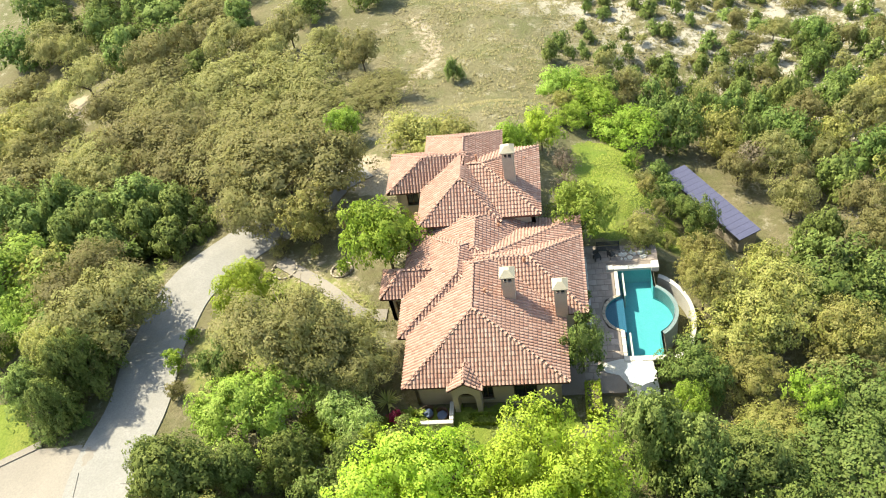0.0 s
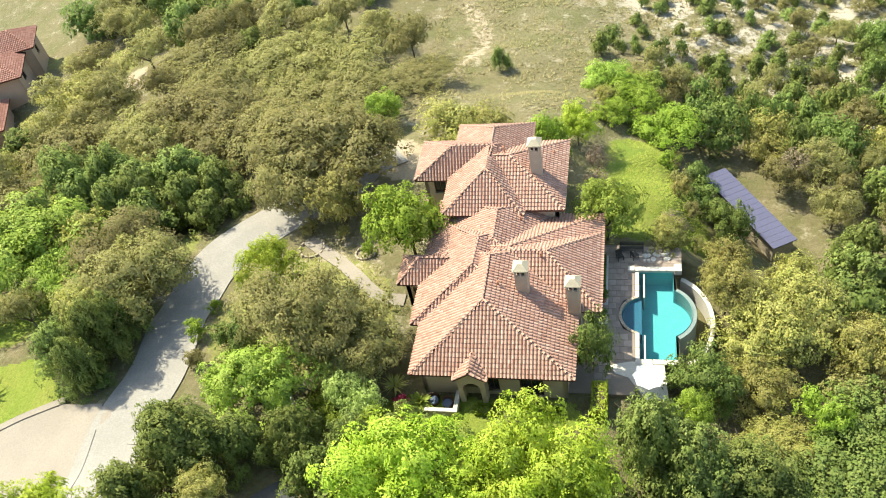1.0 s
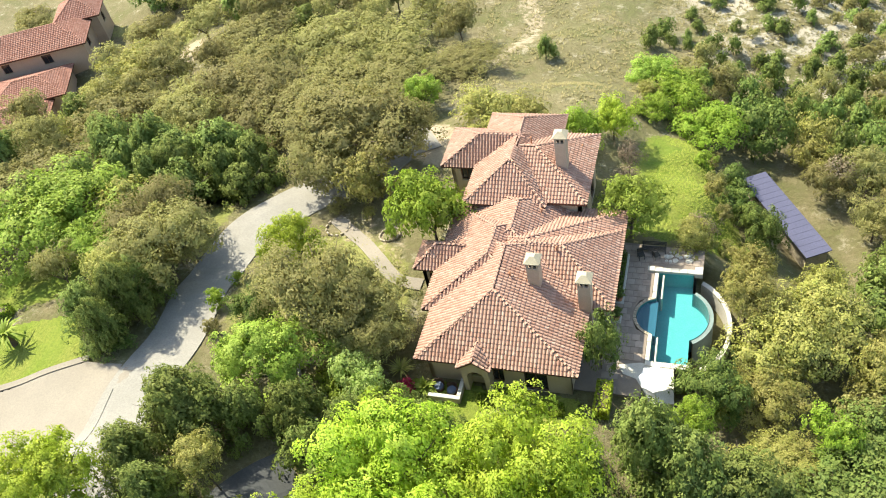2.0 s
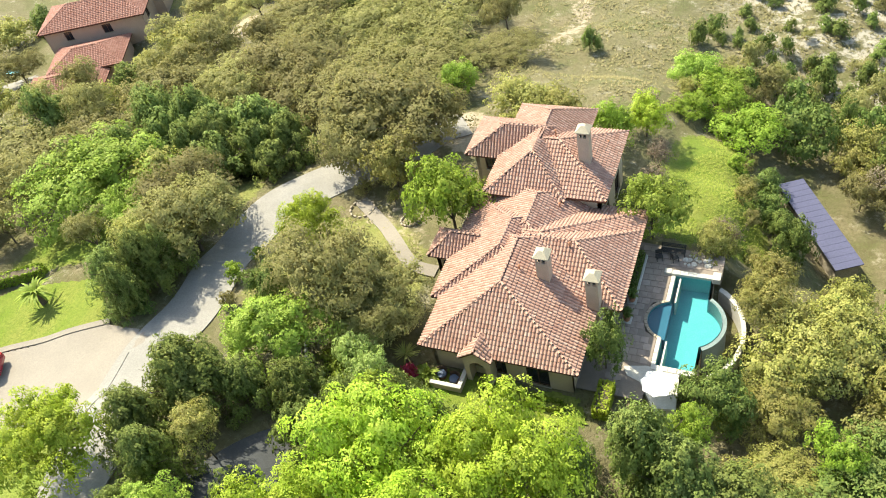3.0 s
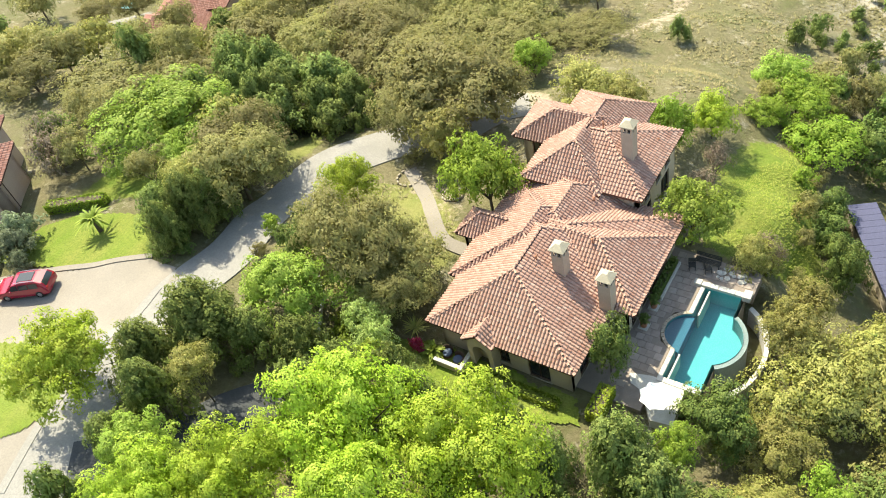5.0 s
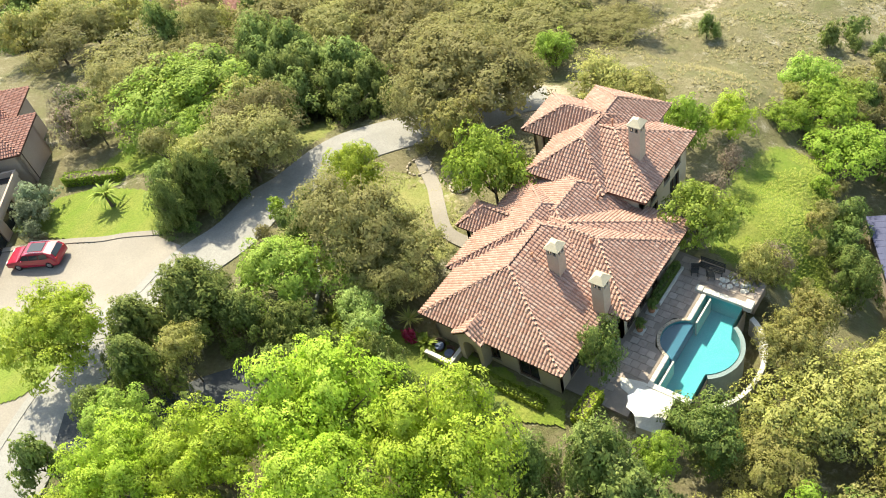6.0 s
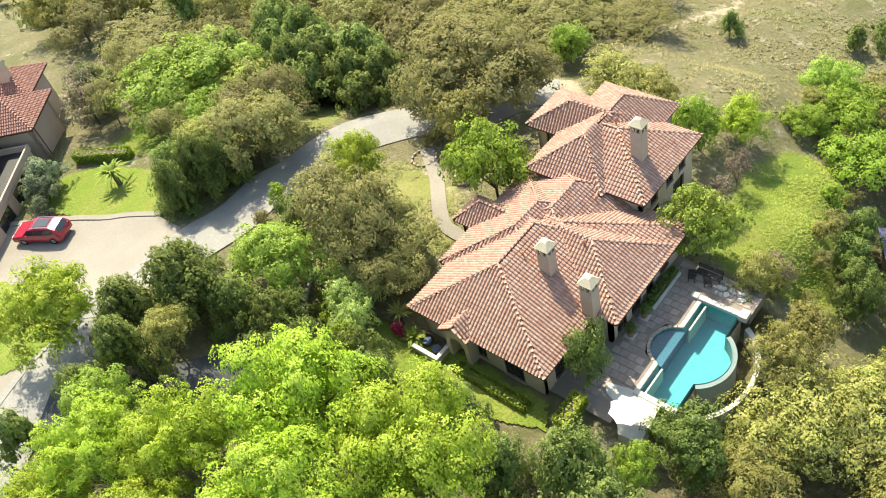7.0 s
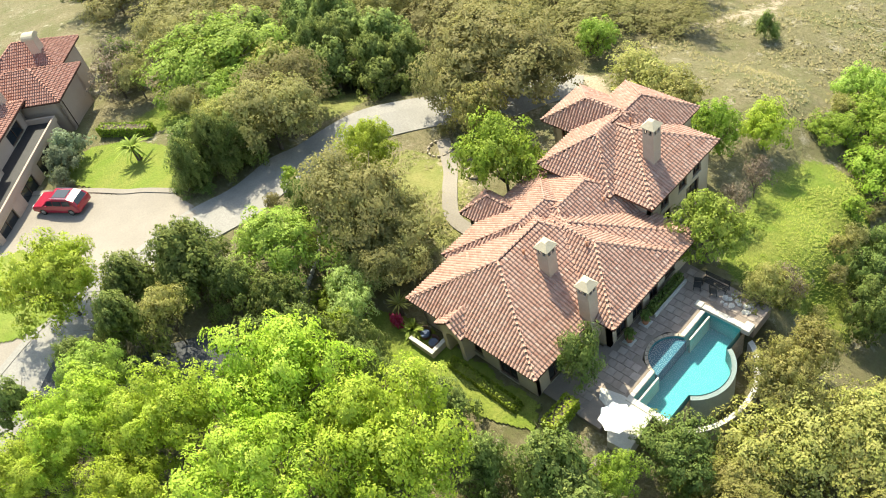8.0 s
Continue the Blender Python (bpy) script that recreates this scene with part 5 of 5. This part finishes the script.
# ---- car ----
def red_car(m):
    car = thing("car", "glossy crimson estate car parked on the motor court", "car", m)
    L, W = 4.95, 1.9
    side = [(-2.47, 0.42), (-2.45, 0.75), (-2.3, 0.92), (-1.25, 1.05), (-0.55, 1.55), (0.2, 1.68), (1.5, 1.66), (2.15, 1.45), (2.42, 1.0), (2.47, 0.7), (2.42, 0.38), (1.95, 0.30), (-1.95, 0.30)]
    bm = bmesh.new()
    rings = []
    for y, k in ((-W / 2, 0.0), (-W / 2 + 0.06, 1.0), (W / 2 - 0.06, 1.0), (W / 2, 0.0)):
        ring = []
        for x, z in side:
            inset = 0.0 if z < 1.1 else (z - 1.05) * 0.34
            s = 1 if y > 0 else -1
            ring.append(bm.verts.new((x * (0.985 if not k else 1), y - s * inset, 0.28 + (z - 0.28) * (0.985 if not k else 1))))
        rings.append(ring)
    n = len(side)
    for a, b in zip(rings, rings[1:]):
        for i in range(n):
            bm.faces.new((a[i], a[(i + 1) % n], b[(i + 1) % n], b[i]))
    bm.faces.new(rings[0])
    bm.faces.new(rings[-1][::-1])
    body = part("body", bm, M_PAINT, car, "crimson painted body")
    for s in (-1, 1):
        for x0, x1 in ((-0.95, -0.05), (0.0, 0.85), (0.92, 1.75)):
            bm = bmesh.new()
            q = []
            for x, z in ((x0, 1.08), (x1, 1.08), (min(x1, 1.7), 1.5), (max(x0 + (0.42 if x0 < -0.5 else 0), -0.5), 1.5)):
                q.append(bm.verts.new((x, s * (W / 2 - (z - 1.05) * 0.34 + 0.006), z)))
            bm.faces.new(q)
            part("side_window", bm, M_GLASS, car)
    for nm, pts in (("windscreen", ((-1.2, 1.09), (-0.58, 1.535))), ("rear_window", ((2.12, 1.47), (2.38, 1.06)))):
        bm = bmesh.new()
        (xa, za), (xb, zb) = pts
        o = 0.012 * (-1 if nm == "windscreen" else 1)
        q = [bm.verts.new((x + o, s * (0.72 if z < 1.3 else 0.62), z + 0.012)) for x, z, s in ((xa, za, -1), (xa, za, 1), (xb, zb, 1), (xb, zb, -1))]
        bm.faces.new(q)
        part(nm, bm, M_GLASS, car)
    for s in (-1, 1):
        part("roof_rail", tube(bmesh.new(), (-0.2, s * 0.66, 1.73), (1.6, s * 0.66, 1.72), 0.025, 0.025, 6), M_STEEL, car)
        part("headlight", boxed(-2.47, s * 0.7 - 0.18, 0.7, -2.28, s * 0.7 + 0.18, 0.86, bevel=0.03), M_LAMP, car)
        part("tail_light", boxed(2.3, s * 0.74 - 0.14, 0.85, 2.47, s * 0.74 + 0.14, 1.05, bevel=0.03), M_TAIL, car)
        part("mirror", boxed(-0.85, s * 1.0 - 0.09, 1.02, -0.7, s * 1.0 + 0.09, 1.14, bevel=0.03), M_PAINT, car)
        for x in (-1.5, 1.45):
            w = part("wheel", tube(bmesh.new(), (x, s * 0.76, 0.33), (x, s * 0.965, 0.33), 0.33, 0.33, 20), M_RUBBER, car)
            part("rim", tube(bmesh.new(), (x, s * 0.95, 0.33), (x, s * 0.975, 0.33), 0.21, 0.19, 14), M_STEEL, w)
    part("glass_roof", boxed(-0.1, -0.5, 1.675, 1.3, 0.5, 1.70, bevel=0.01), M_GLASS, car)
    return car


red_car(Matrix.Translation((-39.8, -9.9, gz(-39.8, -9.9) + 0.06)) @ Matrix.Rotation(radians(31), 4, "Z"))

# ---- terrace things ----
par = thing("parasol", "white canvas parasol with ribbed canopy beside the pool steps", "parasol", Matrix.Translation((10.3, 1.5, -0.6)))
part("pole", tube(bmesh.new(), (0, 0, 0), (0, 0, 2.5), 0.03, 0.03, 8), M_STEEL, par)
bm = bmesh.new()
top = bm.verts.new((0, 0, 2.65))
for lvl, (r, z) in enumerate(((0.55, 2.46), (1.08, 2.2))):
    ring = [bm.verts.new(((r if k % 2 == 0 else r * 0.86) * math.cos(math.pi * k / 8), (r if k % 2 == 0 else r * 0.86) * math.sin(math.pi * k / 8), z - (0.05 if k % 2 else 0))) for k in range(16)]
    for k in range(16):
        if lvl == 0:
            bm.faces.new((top, ring[k], ring[(k + 1) % 16]))
        else:
            bm.faces.new((last[k], ring[k], ring[(k + 1) % 16], last[(k + 1) % 16]))
    last = ring
part("canopy", bm, M_WHITE, par, "white canvas canopy")
for k in range(8):
    a = math.pi * k / 4
    part("rib", tube(bmesh.new(), (0, 0, 2.62), (1.08 * math.cos(a), 1.08 * math.sin(a), 2.18), 0.012, 0.012, 5), M_STEEL, par)
part("base_plate", boxed(-0.35, -0.35, 0, 0.35, 0.35, 0.09, bevel=0.02), M_DARK, par)
tagged(new("stone_landing", bm_mesh("stone_landing", prism([(7.7, 3.4), (8.1, 2.7), (9.0, 2.4), (10.2, 0.6), (11.6, 0.8), (11.4, 3.5), (9.2, 3.75)], -0.95, 0.02), M_COPING)), "white stone landing at the end of the pool", "landing", kind="structure")


def leafy_box(name, mat, x0, y0, z0, x1, y1, z1, n, leaf, seed):
    rnd = np.random.RandomState(seed)
    c, h = np.array([(x0 + x1) / 2, (y0 + y1) / 2, (z0 + z1) / 2]), np.array([x1 - x0, y1 - y0, z1 - z0]) / 2
    p = rnd.uniform(-1, 1, (n, 3))
    ax = rnd.choice(3, n, p=h[[1, 0, 2]] / h.sum())
    p[np.arange(n), ax] = np.sign(p[np.arange(n), ax]) * rnd.uniform(0.86, 1.06, n)
    pos = c + p * h
    nr = np.zeros((n, 3))
    nr[np.arange(n), ax] = np.sign(p[np.arange(n), ax])
    nr += rnd.normal(scale=0.5, size=(n, 3))
    t = np.cross(nr, rnd.normal(size=(n, 3)))
    t /= np.linalg.norm(t, axis=1)[:, None]
    b = np.cross(nr, t)
    b /= np.linalg.norm(b, axis=1)[:, None]
    s = leaf * rnd.uniform(0.6, 1.3, n)[:, None]
    v = np.stack([pos - t * s, pos + b * s * 0.6, pos + t * s, pos - b * s * 0.6], 1).reshape(-1, 3)
    return mesh_of(name, v, [tuple(range(4 * i, 4 * i + 4)) for i in range(n)], mat)


hedge = thing("clipped_hedge", "clipped square hedge with pale yellow-green tops", "hedge")
part("foliage", leafy_box("foliage", L_LIME, 6.6, -1.0, -0.1, 7.6, 1.4, 1.0, 2200, 0.09, 5), None, hedge)
part("core", boxed(6.72, -0.88, -0.2, 7.48, 1.28, 0.85), M_BARK, hedge)
hedge = thing("clipped_hedge", "long low clipped hedge at the back of the lawn", "hedge")
hm = Matrix.Translation((-44.3, -0.7, gz(-44.3, -0.7))) @ Matrix.Rotation(radians(31), 4, "Z")
o = part("foliage", leafy_box("foliage", L_GREEN, -2.9, -0.5, 0, 2.9, 0.5, 1.0, 2500, 0.11, 6), None, hedge)
o2 = part("core", boxed(-2.7, -0.4, -0.3, 2.7, 0.4, 0.85), M_BARK, hedge)
o.matrix_basis = o2.matrix_basis = hm
hedge = thing("clipped_hedge", "dark hedge planted under the terrace windows", "hedge")
part("foliage", leafy_box("foliage", L_DARK, 6.75, 9.9, 0.05, 7.25, 13.4, 0.75, 1800, 0.09, 7), None, hedge)
part("planter_kerb", boxed(7.3, 9.8, -0.005, 7.45, 13.5, 0.3, bevel=0.02), M_COPING, hedge, "pale stone planter edge")
hedge = thing("clipped_hedge", "shaded low green hedge along the front wall", "hedge")
part("foliage", leafy_box("foliage", L_GREEN, -1.2, -1.3, -0.1, 4.6, -0.5, 0.55, 3200, 0.09, 8), None, hedge)


def potted(x, y, z=0.0):
    p = thing("potted_plant", "dark round shrub in a terracotta pot on a stone slab", "potted plant", Matrix.Translation((x, y, z)), "pots along the terrace wall")
    part("slab", boxed(-0.35, -0.35, -0.012, 0.35, 0.35, 0.06, bevel=0.01), M_COPING, p)
    part("pot", tube(bmesh.new(), (0, 0, 0.06), (0, 0, 0.5), 0.2, 0.29, 14), M_TERRACOTTA, p)
    c = crown_mesh("shrub", L_DARK, 77, 500, 0.16, 10, 0.9, 0, 0.2, 0.3, 0.6)
    o = part("shrub", c, None, p)
    o.matrix_basis = Matrix.Translation((0, 0, 0.42)) @ Matrix.Diagonal((0.42, 0.42, 0.75, 1))
    return p


first_pot = potted(7.15, 9.1)
copy_thing(first_pot, Matrix.Translation((7.15, 7.3, 0)))

bench = thing("garden_bench", "dark iron bench with slatted seat on the terrace", "bench", Matrix.Translation((9.2, 14.1, 0)))
for k in range(4):
    part("seat_slat", boxed(-0.9, -0.25 + 0.13 * k, 0.42, 0.9, -0.15 + 0.13 * k, 0.45), M_IRON, bench)
for k in range(3):
    part("back_slat", boxed(-0.9, 0.28, 0.55 + 0.14 * k, 0.9, 0.31, 0.63 + 0.14 * k), M_IRON, bench)
for x in (-0.85, 0.82):
    for y in (-0.24, 0.26):
        part("leg", boxed(x, y, -0.01, x + 0.05, y + 0.05, 0.92 if y > 0 else 0.42), M_IRON, bench)
for x, y, rz in ((8.3, 13.4, 0.4), (9.4, 13.5, 2.2)):
    ch = thing("garden_chair", "dark iron garden chair on the terrace", "chair", Matrix.Translation((x, y, 0)) @ Matrix.Rotation(rz, 4, "Z"), "terrace chairs")
    part("seat", boxed(-0.25, -0.25, 0.42, 0.25, 0.25, 0.46, bevel=0.01), M_IRON, ch)
    part("backrest", boxed(-0.25, 0.22, 0.5, 0.25, 0.25, 0.9, bevel=0.01), M_IRON, ch)
    for sx in (-0.23, 0.19):
        for sy in (-0.23, 0.19):
            part("leg", boxed(sx, sy, -0.01, sx + 0.04, sy + 0.04, 0.42), M_IRON, ch)
rocks = random.Random(8)
for k in range(16):
    x, y = rocks.uniform(10.0, 12.0), rocks.uniform(13.2, 14.2)
    bm = bmesh.new()
    bmesh.ops.create_icosphere(bm, subdivisions=1, radius=rocks.uniform(0.12, 0.26))
    for v in bm.verts:
        v.co *= rocks.uniform(0.75, 1.2)
        v.co.z *= 0.6
    o = tagged(new("garden_rock", bm_mesh("garden_rock", bm, M_COPING)), "pale limestone rock beside the pool", "rock", "rocks beside the pool")
    o.location = (x, y, 0.05)

# ---- front court ----
court = thing("court_wall", "low stucco court wall with a pale coping", "wall")
for a in ((-4.6, -1.4, -2.4, -1.2), (-2.6, -1.198, -2.4, 0.3)):
    part("wall_body", boxed(a[0], a[1], -0.5, a[2], a[3], 0.72), M_STUCCO, court)
    part("coping", boxed(a[0] - 0.05, a[1] - 0.05 if a[1] < -1.3 else a[1] + 0.06, 0.722, a[2] + 0.05, a[3] + (0.05 if a[1] < -1.3 else 0), 0.82, bevel=0.02), M_COPING, court)
for x, y, rz in ((-4.2, -0.35, 0.6), (-3.2, -0.55, -0.5)):
    ch = thing("wicker_armchair", "round dark wicker armchair with a blue-grey cushion", "armchair", Matrix.Translation((x, y, 0.05)) @ Matrix.Rotation(rz, 4, "Z"), "chairs in the front court")
    bm = bmesh.new()
    ring = []
    for k in range(13):
        a = math.pi * (0.95 * k / 12 + 0.025)
        ring.append([bm.verts.new((r * math.cos(a), r * math.sin(a), z)) for r, z in ((0.42, 0.0), (0.48, 0.7), (0.42, 0.7), (0.37, 0.05))])
    for i in range(12):
        for q in range(3):
            bm.faces.new((ring[i][q], ring[i][q + 1], ring[i + 1][q + 1], ring[i + 1][q]))
    part("shell", bm, M_FASCIA, ch)
    part("seat", tube(bmesh.new(), (0, 0, 0.0), (0, 0, 0.34), 0.34, 0.36, 16), M_FASCIA, ch)
    part("cushion", tube(bmesh.new(), (0, 0, 0.342), (0, 0, 0.46), 0.35, 0.33, 16), M_CUSHION, ch, "blue-grey cushion")


def blades(name, mat, n, length, width, droop, seed, up=0.6):
    """Long arching leaves from one point: palm, yucca, banana."""
    rnd = random.Random(seed)
    verts, faces = [], []
    for k in range(n):
        a, e = rnd.uniform(0, 6.283), rnd.uniform(up * 0.3, up * 1.9)
        L = length * rnd.uniform(0.75, 1.1)
        d, s = Vector((math.cos(a), math.sin(a), 0)), Vector((-math.sin(a), math.cos(a), 0))
        k0 = len(verts)
        for j in range(6):
            t = j / 5
            p = d * L * math.cos(e) * t + Vector((0, 0, L * math.sin(e) * t - droop * L * t * t))
            w = width * (0.4 + 1.6 * t) * (1 - t) + 0.004
            verts += [p - s * w, p + s * w]
            if j:
                faces.append((k0 + 2 * j - 2, k0 + 2 * j - 1, k0 + 2 * j + 1, k0 + 2 * j))
    return mesh_of(name, verts, faces, mat, True)


palm = thing("palm", "small fan palm with arching yellow-green fronds on the lawn", "palm", Matrix.Translation((-39.1, -2.3, gz(-39.1, -2.3))))
part("trunk", tube(bmesh.new(), (0, 0, -0.2), (0, 0, 1.5), 0.26, 0.2, 10), M_BARK, palm)
o = part("fronds", blades("fronds", L_FRESH, 46, 2.2, 0.16, 0.55, 3), None, palm)
o.location = (0, 0, 1.45)
yucca = thing("spiky_palm", "spiky golden-green palm at the house corner", "palm", Matrix.Translation((-6.9, 0.0, 0)))
part("trunk", tube(bmesh.new(), (0, 0, -0.2), (0, 0, 1.5), 0.16, 0.13, 9), M_BARK, yucca)
o = part("fronds", blades("fronds", L_GOLD, 60, 1.25, 0.06, 0.25, 4), None, yucca)
o.location = (0, 0, 1.45)
ban = thing("broadleaf_shrub", "bright green broad-leaved shrub by the court wall", "shrub", Matrix.Translation((-5.1, -0.7, 0)))
o = part("leaves", blades("leaves", L_FRESH, 60, 1.3, 0.17, 0.45, 5, 0.9), None, ban)
o.location = (0, 0, 0.5)
part("stem", tube(bmesh.new(), (0, 0, -0.2), (0, 0, 0.6), 0.12, 0.08, 8), M_BARK, ban)
L_RED = leafage("crimson_leaves", [(0.30, 0.02, 0.05), (0.42, 0.03, 0.08), (0.36, 0.05, 0.09)])
red = thing("flowering_shrub", "crimson flowering shrub beside the front court", "shrub", Matrix.Translation((-6.3, -0.9, 0)))
o = part("blossom", crown_mesh("blossom", L_RED, 9, 500, 0.14, 9, 0.8, 0, 0.3, 0.3, 0.6), None, red)
o.scale = (0.55, 0.5, 1.2)
part("stem", tube(bmesh.new(), (0, 0, -0.2), (0, 0, 0.6), 0.05, 0.04, 7), M_BARK, red)
L_PALE = leafage("pale_feathery_leaves", [(0.22, 0.30, 0.07), (0.28, 0.36, 0.095), (0.34, 0.40, 0.125)])
PROTO["pale", 0] = (crown_mesh("crown", L_PALE, 51, 6500, 0.034, 22, 0.7, 0, 0.15, 0.5, 0.45), PROTO["green", 0][1])
L_OLIVE = leafage("grey_green_leaves", [(0.13, 0.17, 0.085), (0.18, 0.22, 0.12), (0.23, 0.27, 0.16)])
PROTO["olive", 0] = (crown_mesh("crown", L_OLIVE, 52, 3500, 0.05, 18, 0.7, 0, 0.2, 0.45, 0.42), PROTO["green", 1][1])
L_BARE = leafage("bare_twigs", [(0.20, 0.16, 0.10), (0.25, 0.20, 0.13), (0.16, 0.13, 0.09)], 0.1, 0.2)
PROTO["bare", 0] = (crown_mesh("crown", L_BARE, 53, 2600, 0.03, 18, 0.7, 0, 0.3, 0.7, 0.42), PROTO["oak", 0][1])
for k in ("pale", "olive", "bare"):
    for v in range(1, 12):
        PROTO[k, v] = PROTO[k, 0]
WORDS["pale"] = ("bamboo_clump", "tall pale green feathery bamboo clump in the garden", "bamboo")
WORDS["olive"] = ("olive_tree", "grey-green olive tree beside the garage", "tree")
WORDS["bare"] = ("bare_tree", "leafless tan twiggy tree", "tree")
for x, y, top, r in ((-9.6, -1.6, 4.4, 2.1), (-8.2, -2.8, 4.2, 1.8), (-10.8, -0.6, 4.2, 1.7)):
    tree("pale", x, y, top, r, "bamboo by the house")
for x, y, top, r in ((-44.0, -7.4, 4.0, 1.7), (-45.6, -5.6, 4.2, 1.8), (-42.6, -8.4, 3.2, 1.2)):
    tree("olive", x, y, top, r, "olives by the garage")
for x, y, top, r in ((-50.5, 2.5, 5.2, 3.0), (-53.5, 4.5, 5.4, 2.6), (24, 30, -4.0, 1.8), (12.5, 17.5, 0.4, 1.4), (6.3, 24.5, 1.6, 1.5), (6.4, 21.0, 1.8, 1.6)):
    tree("bare", x, y, top, r, "leafless trees")

# stone rings and edging in the garden
for cx, cy, r in ((-17.9, 15.2, 1.1), (-12.6, 14.2, 0.9)):
    ring = thing("stone_ring", "ring of tan edging stones round a garden tree", "edging")
    for k in range(14):
        a = 2 * math.pi * k / 14
        x, y = cx + r * math.cos(a), cy + r * math.sin(a)
        o = part("stone", boxed(-0.17, -0.08, -0.1, 0.17, 0.08, 0.16, bevel=0.03), M_STONEWALL, ring)
        o.matrix_basis = Matrix.Translation((x, y, gz(x, y))) @ Matrix.Rotation(a + 1.57, 4, "Z")
edge = thing("garden_edging", "winding line of pale edging stones under the trees", "edging")
line = [Vector((-18.2, 2.2)), Vector((-16.0, 0.7)), Vector((-14.3, -0.8)), Vector((-13.0, -3.3)), Vector((-11.8, -5.2)), Vector((-9.3, -5.3))]
for i in range(len(line) - 1):
    n = int((line[i + 1] - line[i]).length / 0.42)
    for k in range(n):
        p = line[i].lerp(line[i + 1], k / n)
        d = line[i + 1] - line[i]
        o = part("stone", boxed(-0.19, -0.1, -0.1, 0.19, 0.1, 0.24, bevel=0.03), M_COPING, edge)
        o.matrix_basis = Matrix.Translation((p.x, p.y, gz(p.x, p.y))) @ Matrix.Rotation(math.atan2(d.y, d.x), 4, "Z")

# roof vents
for x, y, z in ((0.2, 6.0, 5.55), (2.9, 9.0, 5.2), (1.0, 13.4, 4.5), (-0.6, 18.9, 6.8), (3.1, 20.4, 4.9)):
    v = part("roof_vent", tube(bmesh.new(), (x, y, z - 0.5), (x, y, z + 0.22), 0.06, 0.06, 8), M_TERRACOTTA, house)
    part("vent_cap", tube(bmesh.new(), (x, y, z + 0.222), (x, y, z + 0.29), 0.11, 0.04, 8), M_TERRACOTTA, v)

# ---- paving and roof pieces ----
stone_rng = random.Random(21)
STONES = []
for k in range(6):
    bm = bmesh.new()
    pts = [(0.5 * sx * stone_rng.uniform(0.88, 1.0), 0.5 * sy * stone_rng.uniform(0.88, 1.0)) for sx, sy in ((-1, -1), (0, -1), (1, -1), (1, 0), (1, 1), (0, 1), (-1, 1), (-1, 0))]
    lo = [bm.verts.new((x, y, -0.02)) for x, y in pts]
    hi = [bm.verts.new((x * 0.97, y * 0.97, 0.022)) for x, y in pts]
    for i in range(8):
        bm.faces.new((lo[i], lo[(i + 1) % 8], hi[(i + 1) % 8], hi[i]))
    bm.faces.new(hi)
    STONES.append(bm_mesh("flagstone", bm, M_PAVING))
DECK_POLY = [(6.8, 1.1), (9.2, 1.1), (9.2, 6.0), (8.4, 6.3), (8.05, 7.3), (8.05, 8.5), (8.4, 9.5), (9.2, 9.8), (9.2, 12.75), (12.7, 12.8), (12.7, 14.4), (6.8, 14.5)]
for j in range(24):
    for i in range(11):
        x, y = 6.95 + 0.57 * i + (0.28 if j % 2 else 0), 1.3 + 0.57 * j
        if not inside(np.array([x]), np.array([y]), DECK_POLY)[0] or (x > 7.6 and y < 3.9):
            continue
        o = new("flagstone", STONES[(i * 5 + j * 3) % 6])
        o.parent = deck
        o.matrix_basis = Matrix.Translation((x, y, 0.0)) @ Matrix.Rotation(stone_rng.choice([0, 1.5708, 3.1416]), 4, "Z") @ Matrix.Diagonal((0.57, 0.57, 1, 1))
TILE_ONE = mesh_of("roof_tile", TV, TF, M_TILE, True)
for roof, single in single_tiles:
    for c, s_, u_, n_ in single:
        o = new("roof_tile", TILE_ONE)
        o.parent = roof
        m = Matrix((s_, u_, n_)).transposed().to_4x4()
        m.translation = c
        o.matrix_basis = m
